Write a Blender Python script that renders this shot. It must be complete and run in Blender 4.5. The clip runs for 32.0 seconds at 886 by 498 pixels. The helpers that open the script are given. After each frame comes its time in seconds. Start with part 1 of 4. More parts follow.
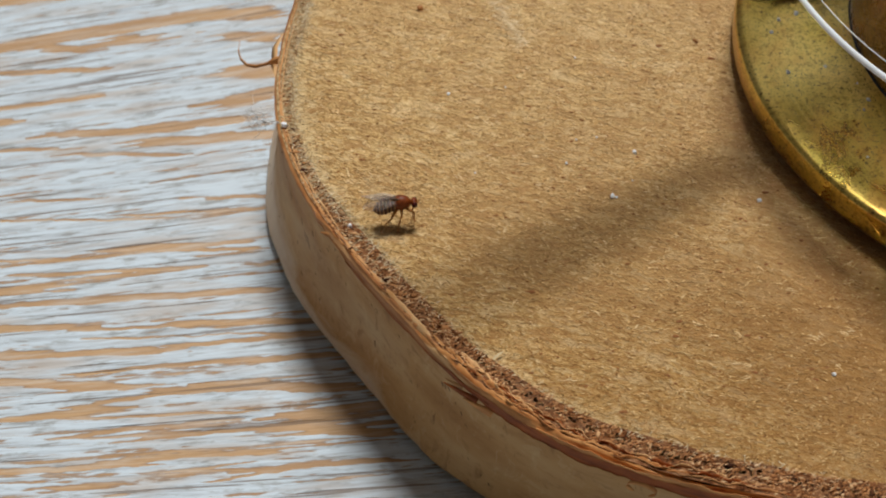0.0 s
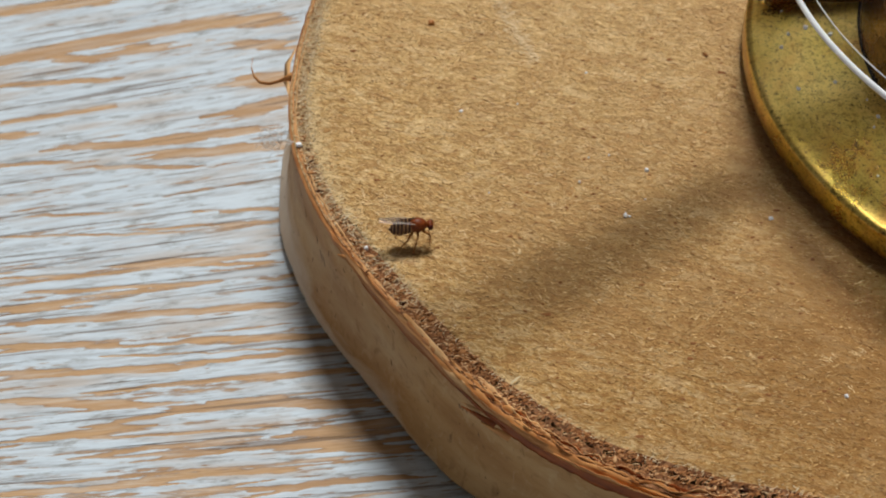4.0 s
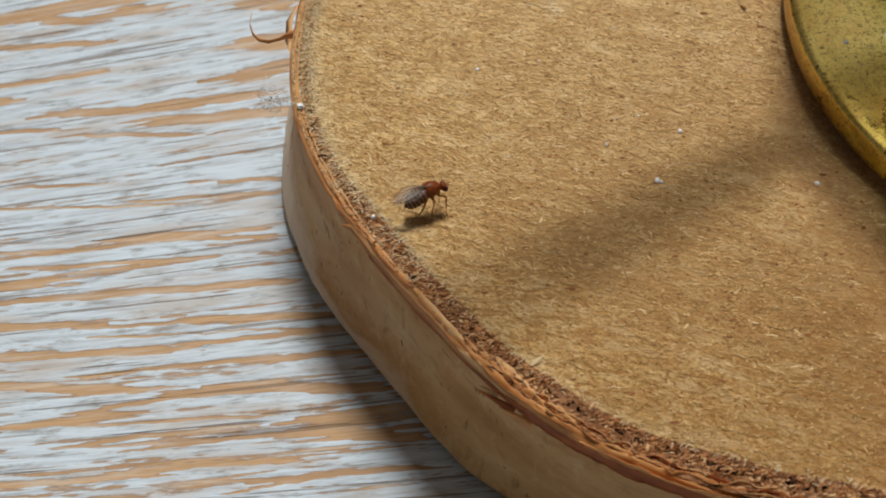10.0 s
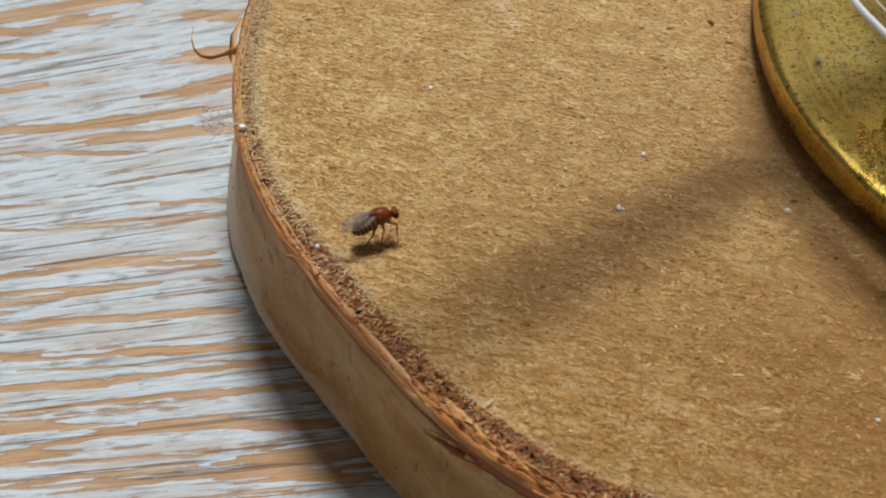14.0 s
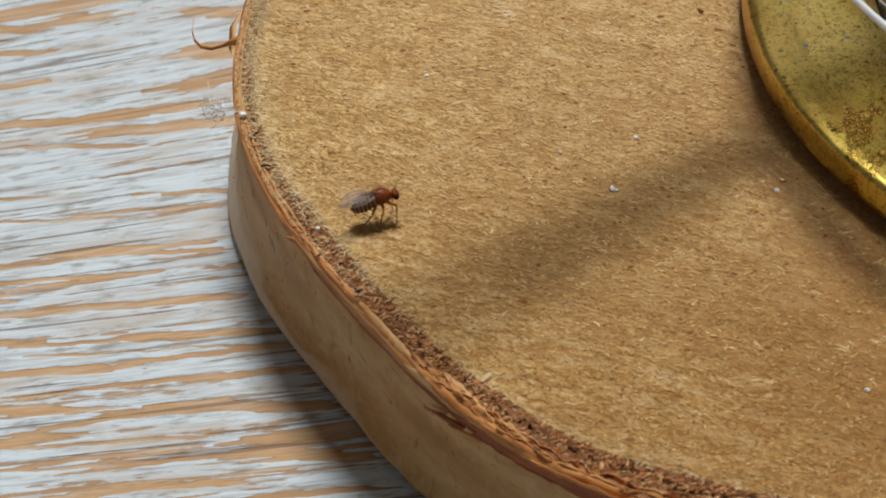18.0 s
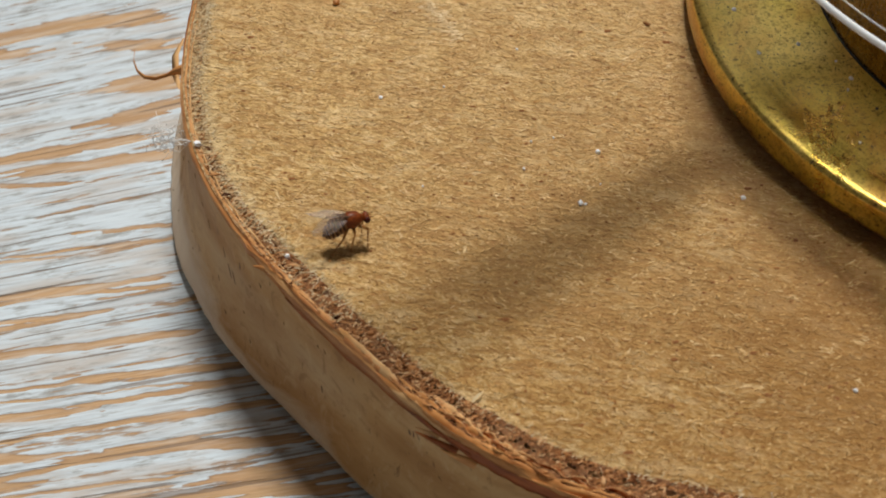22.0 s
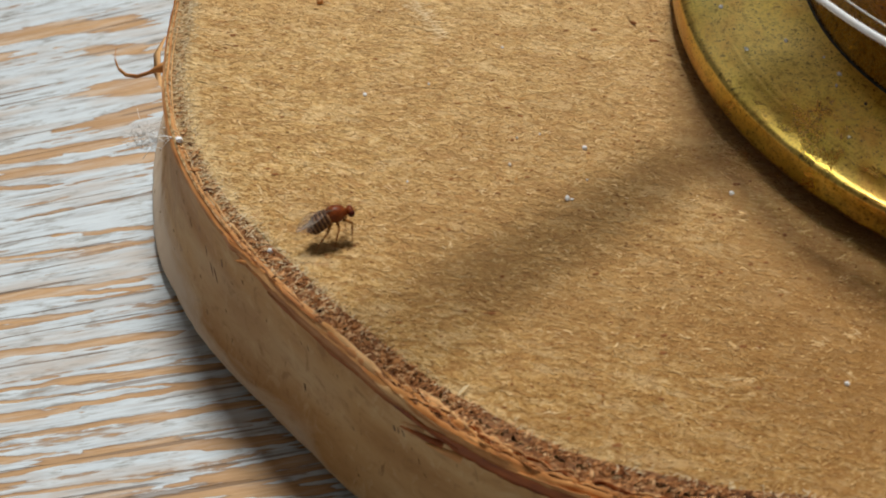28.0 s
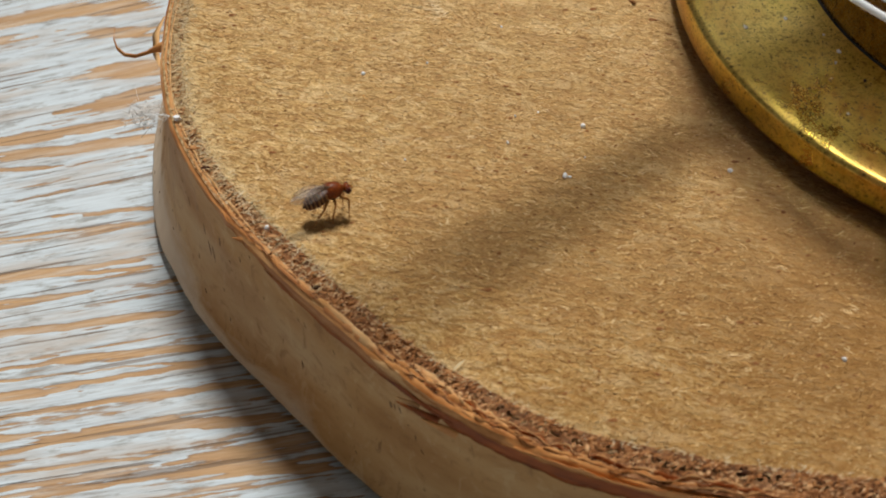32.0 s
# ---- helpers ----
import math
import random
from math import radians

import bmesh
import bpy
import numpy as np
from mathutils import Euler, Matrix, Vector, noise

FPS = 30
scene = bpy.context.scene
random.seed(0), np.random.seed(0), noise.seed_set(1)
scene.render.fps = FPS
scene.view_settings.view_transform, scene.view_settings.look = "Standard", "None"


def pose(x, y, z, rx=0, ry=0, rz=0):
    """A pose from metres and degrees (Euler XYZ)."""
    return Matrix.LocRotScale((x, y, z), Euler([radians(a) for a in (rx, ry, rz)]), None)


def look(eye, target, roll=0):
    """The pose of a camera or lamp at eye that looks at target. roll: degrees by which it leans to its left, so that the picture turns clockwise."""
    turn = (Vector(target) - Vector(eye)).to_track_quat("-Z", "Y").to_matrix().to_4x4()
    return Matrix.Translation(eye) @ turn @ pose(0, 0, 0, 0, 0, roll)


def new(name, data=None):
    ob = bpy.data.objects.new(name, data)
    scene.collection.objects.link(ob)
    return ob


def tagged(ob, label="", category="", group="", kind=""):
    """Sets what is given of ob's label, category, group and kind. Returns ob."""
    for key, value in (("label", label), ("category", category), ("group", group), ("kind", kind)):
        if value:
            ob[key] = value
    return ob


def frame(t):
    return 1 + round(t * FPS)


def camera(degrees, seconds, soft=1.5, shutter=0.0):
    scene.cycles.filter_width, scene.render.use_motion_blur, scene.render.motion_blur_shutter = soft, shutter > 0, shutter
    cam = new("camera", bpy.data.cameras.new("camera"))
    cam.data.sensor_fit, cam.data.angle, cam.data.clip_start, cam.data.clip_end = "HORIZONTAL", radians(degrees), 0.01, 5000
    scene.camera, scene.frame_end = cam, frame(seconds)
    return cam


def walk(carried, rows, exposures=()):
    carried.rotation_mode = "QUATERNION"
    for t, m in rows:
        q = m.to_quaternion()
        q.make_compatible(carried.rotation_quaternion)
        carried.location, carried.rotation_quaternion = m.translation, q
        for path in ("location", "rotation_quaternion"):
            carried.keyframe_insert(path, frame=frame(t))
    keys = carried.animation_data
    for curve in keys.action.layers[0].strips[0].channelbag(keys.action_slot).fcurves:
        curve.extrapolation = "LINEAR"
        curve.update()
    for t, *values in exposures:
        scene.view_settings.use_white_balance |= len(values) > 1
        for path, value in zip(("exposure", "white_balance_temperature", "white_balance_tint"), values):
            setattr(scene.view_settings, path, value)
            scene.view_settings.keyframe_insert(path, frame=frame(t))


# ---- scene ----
MM = 0.001
cam = camera(29.74, 32.0, soft=1.9)
# close-up lens: shallow depth of focus on the sawn face
cam.data.dof.use_dof, cam.data.dof.focus_distance, cam.data.dof.aperture_fstop = True, 0.092, 125.0

# seconds; eye in millimetres; turn to the left, tilt up and lean in degrees
PATH = [
    (0, -0.68, -3.21, 80.00, -0.60, -46.46, 1.36),
    (0.5, -0.81, -3.33, 80.31, -0.33, -46.48, 1.20),
    (1, -1.30, -3.23, 80.76, -0.47, -46.39, 1.39),
    (1.5, -3.16, -1.94, 80.59, -0.66, -46.70, 1.50),
    (2, -2.91, -0.71, 80.91, -0.89, -47.00, 1.57),
    (2.5, -2.57, -1.08, 83.98, -0.81, -47.24, 1.38),
    (3, -2.40, -1.20, 83.76, -0.89, -47.55, 1.31),
    (3.5, -2.26, -1.12, 83.35, -0.99, -47.87, 1.29),
    (5.5, -1.16, -0.61, 84.29, -0.49, -48.44, 0.62),
    (6, -1.18, -0.65, 84.38, -0.49, -48.55, 0.60),
    (6.5, -1.06, -0.78, 84.01, -0.48, -48.61, 0.53),
    (7, -0.84, -0.71, 83.66, -0.35, -48.63, 0.42),
    (7.5, -0.24, -0.63, 82.85, -0.19, -48.62, 0.30),
    (8, -0.10, -0.29, 81.89, -0.26, -48.42, 0.40),
    (8.5, -0.19, -0.17, 81.39, -0.14, -48.25, 0.38),
    (9, 0.00, 0.00, 81.28, 0.00, -48.26, 0.25),
    (9.5, 0.21, 1.18, 80.21, 0.16, -48.31, 0.11),
    (10, -1.31, 3.83, 76.45, 0.33, -48.45, -0.00),
    (10.5, -1.12, 6.63, 75.35, 0.19, -48.51, 0.10),
    (11, -0.18, 8.13, 74.88, 0.10, -48.62, 0.12),
    (11.5, 0.23, 8.06, 74.52, -0.11, -48.53, 0.33),
    (12, -0.00, 8.37, 74.02, -0.31, -48.57, 0.49),
    (12.5, 0.04, 8.58, 73.91, -0.53, -48.60, 0.67),
    (13, 0.17, 8.41, 74.13, -0.66, -48.64, 0.79),
    (13.5, 0.28, 8.66, 73.88, -0.62, -48.65, 0.73),
    (15.5, 0.19, 8.06, 74.16, -0.94, -48.58, 0.98),
    (16, -0.22, 7.94, 73.89, -0.91, -48.61, 0.87),
    (16.5, 0.42, 7.05, 73.58, -0.82, -48.56, 0.70),
    (17, -0.01, 6.57, 73.54, -0.90, -48.39, 0.61),
    (17.5, 0.05, 5.76, 74.10, -0.97, -48.13, 0.56),
    (18, 0.04, 5.87, 74.01, -1.00, -47.97, 0.51),
    (18.5, 0.10, 6.09, 73.61, -0.87, -47.95, 0.39),
    (19, 0.01, 5.66, 73.78, -1.00, -47.83, 0.45),
    (19.5, -0.01, 5.61, 73.79, -0.91, -47.63, 0.41),
    (20, -0.40, 5.54, 73.84, -1.06, -47.54, 0.46),
    (20.5, -4.11, 6.02, 72.42, -2.11, -47.53, 0.82),
    (21, -4.81, 6.93, 72.41, -4.47, -47.45, 2.00),
    (21.5, -5.11, 7.56, 72.91, -7.97, -46.80, 3.84),
    (22, -6.29, 6.55, 71.99, -8.68, -46.35, 3.54),
    (22.5, -7.01, 6.27, 71.24, -9.04, -46.05, 3.71),
    (23, -7.14, 6.15, 71.15, -9.35, -45.64, 3.99),
    (23.5, -7.17, 6.26, 71.31, -9.61, -45.49, 4.15),
    (24, -7.20, 6.24, 71.21, -9.94, -45.26, 4.42),
    (24.5, -7.47, 6.29, 71.30, -10.07, -45.13, 4.55),
    (25, -7.53, 6.37, 71.44, -10.15, -45.11, 4.57),
    (25.5, -7.35, 5.93, 71.02, -10.29, -44.87, 4.66),
    (27.5, -6.92, 5.67, 69.90, -9.61, -44.69, 4.10),
    (28, -6.26, 5.73, 69.55, -9.27, -44.93, 3.87),
    (28.5, -6.05, 6.07, 69.64, -9.29, -45.02, 3.86),
    (29, -5.45, 5.79, 69.82, -9.26, -44.98, 3.78),
    (29.5, -5.47, 5.77, 70.01, -9.07, -44.92, 3.62),
    (30, -5.54, 5.87, 70.07, -9.17, -44.88, 3.72),
    (30.5, -5.05, 5.94, 70.11, -8.96, -44.84, 3.62),
    (31, -5.34, 5.58, 70.22, -8.87, -44.77, 3.54),
    (31.5, -5.39, 5.45, 69.62, -8.53, -44.89, 3.28),
    (32, -5.44, 4.97, 68.77, -8.57, -45.02, 3.30),
]


def eye_pose(x, y, z, yaw, tilt, lean):
    return pose(x * MM, y * MM, z * MM, 0, 0, yaw) @ pose(0, 0, 0, 90 + tilt) @ pose(0, 0, 0, 0, 0, lean)


walk(cam, [(t, eye_pose(*row)) for t, *row in PATH], exposures=[(0, -0.15, 6120, 10), (10, -0.17, 6150, 10), (18, -0.14, 6250, 10), (24, -0.10, 6420, 10), (32, -0.10, 6420, 10)])

# ---- light: soft high daylight ----
SUN_AZ = radians(77)
SUN_EL = radians(71)
world = bpy.data.worlds.new("sky")
scene.world = world
world.use_nodes = True
wn = world.node_tree
wn.nodes.clear()
sky = wn.nodes.new("ShaderNodeTexSky")
sky.sky_type, sky.sun_disc = "NISHITA", False
sky.sun_elevation, sky.sun_rotation = SUN_EL, math.pi / 2 - SUN_AZ
sky.dust_density, sky.air_density, sky.ozone_density = 5.0, 0.62, 0.8
wbg = wn.nodes.new("ShaderNodeBackground")
wbg.inputs[1].default_value = 0.027
wout = wn.nodes.new("ShaderNodeOutputWorld")
# thin cloud evens out the clear sky
veil = wn.nodes.new("ShaderNodeMix")
veil.data_type = "RGBA"
veil.inputs[0].default_value = 0.72
wn.links.new(sky.outputs[0], veil.inputs[6])
veil.inputs[7].default_value = (6.1, 5.45, 4.75, 1.0)
wn.links.new(veil.outputs[2], wbg.inputs[0])
wn.links.new(wbg.outputs[0], wout.inputs[0])

sun_data = bpy.data.lights.new("sun", "SUN")
sun_data.energy, sun_data.angle, sun_data.color = 3.6, radians(13.0), (1.0, 0.96, 0.89)
sun = new("sun", sun_data)
sun.matrix_world = look((math.cos(SUN_AZ) * math.cos(SUN_EL), math.sin(SUN_AZ) * math.cos(SUN_EL), math.sin(SUN_EL)), (0, 0, 0))

# ---- materials; textures are laid out in millimetres ----
class Shade:
    """A node material, built link by link."""

    def __init__(self, name, rough=0.6, metal=0.0, spec=0.5):
        self.mat = bpy.data.materials.new(name)
        self.mat.use_nodes = True
        self.t = self.mat.node_tree
        self.b = self.t.nodes["Principled BSDF"]
        self.b.inputs["Roughness"].default_value = rough
        self.b.inputs["Metallic"].default_value = metal
        self.b.inputs["Specular IOR Level"].default_value = spec
        self.co = self.node("ShaderNodeTexCoord").outputs["Object"]

    def node(self, kind, **props):
        n = self.t.nodes.new(kind)
        for key, value in props.items():
            if key == "operation":
                n.operation = value
            elif key == "blend_type":
                n.blend_type = value
            elif key == "data_type":
                n.data_type = value
        return n

    def link(self, a, b):
        self.t.links.new(a, b)

    def put(self, sock, v):
        if isinstance(v, (int, float)):
            sock.default_value = v
        elif isinstance(v, (tuple, list)):
            sock.default_value = v if len(v) == len(sock.default_value) else (*v, 1.0)
        else:
            self.link(v, sock)

    def mapped(self, scale=(1, 1, 1), turn=0.0, co=None, shift=(0, 0, 0)):
        co = co or self.co
        if turn:
            r = self.node("ShaderNodeMapping")
            self.link(co, r.inputs["Vector"])
            r.inputs["Rotation"].default_value = (0, 0, radians(turn))
            co = r.outputs[0]
        m = self.node("ShaderNodeMapping")
        self.link(co, m.inputs["Vector"])
        m.inputs["Location"].default_value = shift
        m.inputs["Scale"].default_value = tuple(1000 * s for s in scale)
        return m.outputs[0]

    def noise(self, co, scale=1.0, detail=4.0, rough=0.55, distort=0.0):
        n = self.node("ShaderNodeTexNoise")
        self.link(co, n.inputs["Vector"])
        n.inputs["Scale"].default_value, n.inputs["Detail"].default_value = scale, detail
        n.inputs["Roughness"].default_value, n.inputs["Distortion"].default_value = rough, distort
        return n.outputs["Fac"]

    def cells(self, co, scale=1.0, out="Distance"):
        n = self.node("ShaderNodeTexVoronoi")
        self.link(co, n.inputs["Vector"])
        n.inputs["Scale"].default_value = scale
        return n.outputs[out]

    def ramp(self, fac, stops):
        n = self.node("ShaderNodeValToRGB")
        self.link(fac, n.inputs["Fac"])
        e = n.color_ramp.elements
        while len(e) < len(stops):
            e.new(0.5)
        for el, (p, c) in zip(e, stops):
            el.position = p
            el.color = (c, c, c, 1) if isinstance(c, (int, float)) else (*c, 1)
        return n.outputs["Color"]

    def math(self, op, a, b=0.0, c=0.0):
        n = self.node("ShaderNodeMath", operation=op)
        for s, v in zip(n.inputs, (a, b, c)):
            self.put(s, v)
        return n.outputs[0]

    def mix(self, fac, a, b, blend="MIX"):
        n = self.node("ShaderNodeMix", data_type="RGBA", blend_type=blend)
        self.put(n.inputs[0], fac)
        self.put(n.inputs[6], a)
        self.put(n.inputs[7], b)
        return n.outputs[2]

    def color(self, v):
        self.put(self.b.inputs["Base Color"], v)
        return self

    def rough(self, v):
        self.put(self.b.inputs["Roughness"], v)
        return self

    def bump(self, h, mm=0.1, strength=1.0):
        n = self.node("ShaderNodeBump")
        n.inputs["Strength"].default_value, n.inputs["Distance"].default_value = strength, mm * MM
        self.link(h, n.inputs["Height"])
        last = self.b.inputs["Normal"]
        if last.is_linked:
            self.link(last.links[0].from_socket, n.inputs["Normal"])
        self.link(n.outputs[0], last)
        return self

    def random(self):
        return self.node("ShaderNodeObjectInfo").outputs["Random"]

    def island(self):
        return self.node("ShaderNodeNewGeometry").outputs["Random Per Island"]


def plain(name, rgb, rough=0.6, metal=0.0, vary=0.12, size=1.0):
    s = Shade(name, rough, metal)
    n = s.noise(s.mapped(), 2.0 / size, 4)
    lo, hi = tuple(c * (1 - vary) for c in rgb), tuple(min(1, c * (1 + vary)) for c in rgb)
    s.color(s.ramp(n, [(0.3, lo), (0.7, hi)])).bump(n, 0.02 * size, 0.4)
    return s.mat


def table_paint():
    """Limed, brushed wood: paint on the raised islands of the relief, tan timber in the bare streaks."""
    s = Shade("limed_wood", 0.62, 0, 0.35)
    # the grain fans out: its slope grows towards the far side
    xyz = s.node("ShaderNodeSeparateXYZ")
    s.link(s.mapped(), xyz.inputs[0])
    x, y, z = xyz.outputs[0], xyz.outputs[1], xyz.outputs[2]
    slope = s.math("ADD", s.math("MULTIPLY", s.math("SUBTRACT", y, 50.0), 0.0052), 0.075)
    v = s.math("SUBTRACT", y, s.math("MULTIPLY", s.math("ADD", x, 15.0), slope))

    def along(kx, kv, shift):
        c = s.node("ShaderNodeCombineXYZ")
        s.link(s.math("MULTIPLY_ADD", x, kx, shift), c.inputs[0])
        s.link(s.math("MULTIPLY_ADD", v, kv, shift * 1.7), c.inputs[1])
        return c.outputs[0]

    mid = s.noise(along(0.12, 1.3, 7.0), 1.0, 4, 0.6)
    fine = s.noise(along(0.22, 3.3, 13.0), 1.0, 5, 0.65)
    hair = s.noise(along(0.30, 8.0, 21.0), 1.0, 3, 0.6)
    grit = s.noise(along(1.3, 6.5, 3.0), 1.0, 4, 0.7)
    h = s.math("ADD", z, s.math("MULTIPLY", s.math("SUBTRACT", fine, 0.5), 0.035))
    h = s.math("ADD", h, s.math("MULTIPLY", s.math("SUBTRACT", grit, 0.5), 0.06))
    paint = s.ramp(s.math("MULTIPLY_ADD", h, 10.0, 0.5), [(0.40, 0.0), (0.60, 1.0)])
    wood = s.ramp(hair, [(0.28, (0.33, 0.195, 0.095)), (0.5, (0.47, 0.295, 0.15)), (0.75, (0.56, 0.375, 0.205))])
    deep = s.math("MULTIPLY_ADD", h, 10.0, 0.5)
    wood = s.mix(s.ramp(mid, [(0.40, 0.5), (0.6, 0.0)]), wood, (0.42, 0.265, 0.125))
    wood = s.mix(s.ramp(deep, [(0.20, 0.0), (0.46, 0.55)]), wood, (0.22, 0.12, 0.055))
    wood = s.mix(s.ramp(s.noise(along(0.06, 0.4, 55.0), 1.0, 2), [(0.35, 0.45), (0.6, 0.0)]), wood, (0.29, 0.165, 0.085))
    haze = s.noise(along(0.16, 1.6, 91.0), 1.0, 4, 0.65)
    wood = s.mix(s.ramp(haze, [(0.48, 0.0), (0.66, 0.55)]), wood, (0.56, 0.50, 0.43))
    white = s.ramp(fine, [(0.31, (0.25, 0.24, 0.22)), (0.40, (0.42, 0.465, 0.50)), (0.52, (0.53, 0.605, 0.66)), (0.8, (0.61, 0.695, 0.755))])
    white = s.mix(s.ramp(mid, [(0.34, 0.45), (0.46, 0.0)]), white, (0.40, 0.38, 0.36))
    stain = s.noise(along(0.10, 0.5, 31.0), 1.0, 4, 0.6)
    white = s.mix(s.ramp(stain, [(0.50, 0.0), (0.66, 0.65)]), white, (0.42, 0.345, 0.275))
    grey = s.noise(along(0.35, 1.5, 77.0), 1.0, 4, 0.7)
    white = s.mix(s.ramp(grey, [(0.54, 0.0), (0.65, 0.8)]), white, (0.25, 0.25, 0.235))
    edge = s.ramp(s.math("MULTIPLY_ADD", h, 10.0, 0.5), [(0.36, 0.0), (0.46, 1.0), (0.54, 0.0)])
    col = s.mix(paint, wood, white)
    col = s.mix(s.math("MULTIPLY", edge, 0.38), col, (0.17, 0.10, 0.05))
    crack = s.ramp(s.noise(along(0.055, 2.6, 43.0), 1.0, 3, 0.5), [(0.35, 1.0), (0.385, 0.0)])
    col = s.mix(s.math("MULTIPLY", crack, 0.7), col, (0.18, 0.125, 0.085))
    s.color(col)
    s.bump(fine, 0.10, 0.7).bump(hair, 0.03, 0.6).bump(crack, -0.12, 0.6)
    return s.mat


def sawn_wood():
    """Fuzzy sawn end of the slice: short pale and tan fibres, all lying one way."""
    s = Shade("sawn_birch", 0.9, 0, 0.12)
    f1 = s.noise(s.mapped((0.95, 1.9, 3), 21), 1.0, 5, 0.66, 1.8)
    f2 = s.noise(s.mapped((3.2, 5.6, 6), 20, None, (4, 4, 0)), 1.0, 3, 0.65, 0.6)
    big = s.noise(s.mapped((0.10, 0.16, 0.1)), 1.0, 3)
    spot = s.noise(s.mapped((0.9, 2.0, 1), 10, None, (8, 3, 0)), 1.0, 3, 0.6)
    h = s.math("ADD", s.math("MULTIPLY", f1, 0.54), s.math("MULTIPLY", f2, 0.46))
    col = s.ramp(h, [(0.35, (0.19, 0.072, 0.015)), (0.44, (0.42, 0.222, 0.058)), (0.52, (0.66, 0.415, 0.145)), (0.61, (0.92, 0.70, 0.37))])
    patch = s.noise(s.mapped((0.50, 1.15, 0.5), 14, None, (1, 5, 0)), 1.0, 4, 0.6, 0.6)
    col = s.mix(s.ramp(patch, [(0.36, 0.58), (0.48, 0.0)]), col, (0.36, 0.160, 0.044))
    col = s.mix(s.ramp(patch, [(0.53, 0.0), (0.64, 0.58)]), col, (0.90, 0.68, 0.37))
    col = s.mix(s.ramp(big, [(0.35, 0.26), (0.65, 0.0)]), col, (0.48, 0.25, 0.084))
    col = s.mix(s.ramp(spot, [(0.62, 0.0), (0.70, 0.55)]), col, (0.36, 0.135, 0.036))
    # soft shade on the lower right, painted in as warmer, darker wood
    shade_centre = s.node("ShaderNodeVectorMath", operation="DISTANCE")
    s.link(s.mapped(), shade_centre.inputs[0])
    shade_centre.inputs[1].default_value = (25.0, 56.0, 11.0)
    shade_dist = s.math("ADD", shade_centre.outputs["Value"], s.math("MULTIPLY", s.math("SUBTRACT", big, 0.5), 22.0))
    col = s.mix(s.ramp(s.math("MULTIPLY", shade_dist, 0.025), [(0.15, 0.80), (0.85, 0.0)]), col, (0.33, 0.160, 0.045))
    # paler towards the far side, and a pale fuzzy band beside the bark
    far = s.node("ShaderNodeVectorMath", operation="DISTANCE")
    s.link(s.mapped(), far.inputs[0])
    far.inputs[1].default_value = (7.0, 90.0, 11.0)
    col = s.mix(s.ramp(s.math("MULTIPLY", far.outputs["Value"], 0.025), [(0.1, 0.40), (0.95, 0.05)]), col, (0.86, 0.62, 0.32))
    mid = s.node("ShaderNodeVectorMath", operation="DISTANCE")
    s.link(s.mapped(), mid.inputs[0])
    mid.inputs[1].default_value = (25.2, 79.7, 11.28)
    band = s.math("ADD", mid.outputs["Value"], s.math("MULTIPLY", s.math("SUBTRACT", f1, 0.5), 3.0))
    col = s.mix(s.ramp(s.math("MULTIPLY_ADD", band, 0.25, -8.0), [(0.40, 0.0), (0.72, 0.72)]), col, (0.78, 0.60, 0.32))
    s.color(col).bump(f1, 0.30, 1.0).bump(f2, 0.17, 1.0)
    return s.mat


def inner_bark():
    s = Shade("inner_bark", 0.9, 0, 0.1)
    a = s.noise(s.mapped((3, 3, 3)), 1.0, 5, 0.65, 0.6)
    b = s.noise(s.mapped((0.7, 0.7, 0.7)), 1.0, 3)
    col = s.ramp(a, [(0.34, (0.030, 0.010, 0.004)), (0.46, (0.15, 0.051, 0.016)), (0.58, (0.32, 0.135, 0.050)), (0.70, (0.50, 0.29, 0.15))])
    col = s.mix(s.ramp(b, [(0.4, 0.0), (0.7, 0.5)]), col, (0.34, 0.20, 0.11))
    # straw-coloured and less decayed on the far side
    xyz = s.node("ShaderNodeSeparateXYZ")
    s.link(s.mapped(), xyz.inputs[0])
    side = s.math("ADD", xyz.outputs[1], s.math("MULTIPLY", s.math("SUBTRACT", b, 0.5), 14.0))
    straw = s.ramp(a, [(0.36, (0.22, 0.12, 0.05)), (0.5, (0.46, 0.32, 0.155)), (0.65, (0.66, 0.50, 0.28))])
    col = s.mix(s.ramp(s.math("MULTIPLY_ADD", side, 0.1, -6.2), [(0.1, 0.0), (0.9, 0.9)]), col, straw)
    s.color(col).bump(a, 0.25, 1.0)
    return s.mat


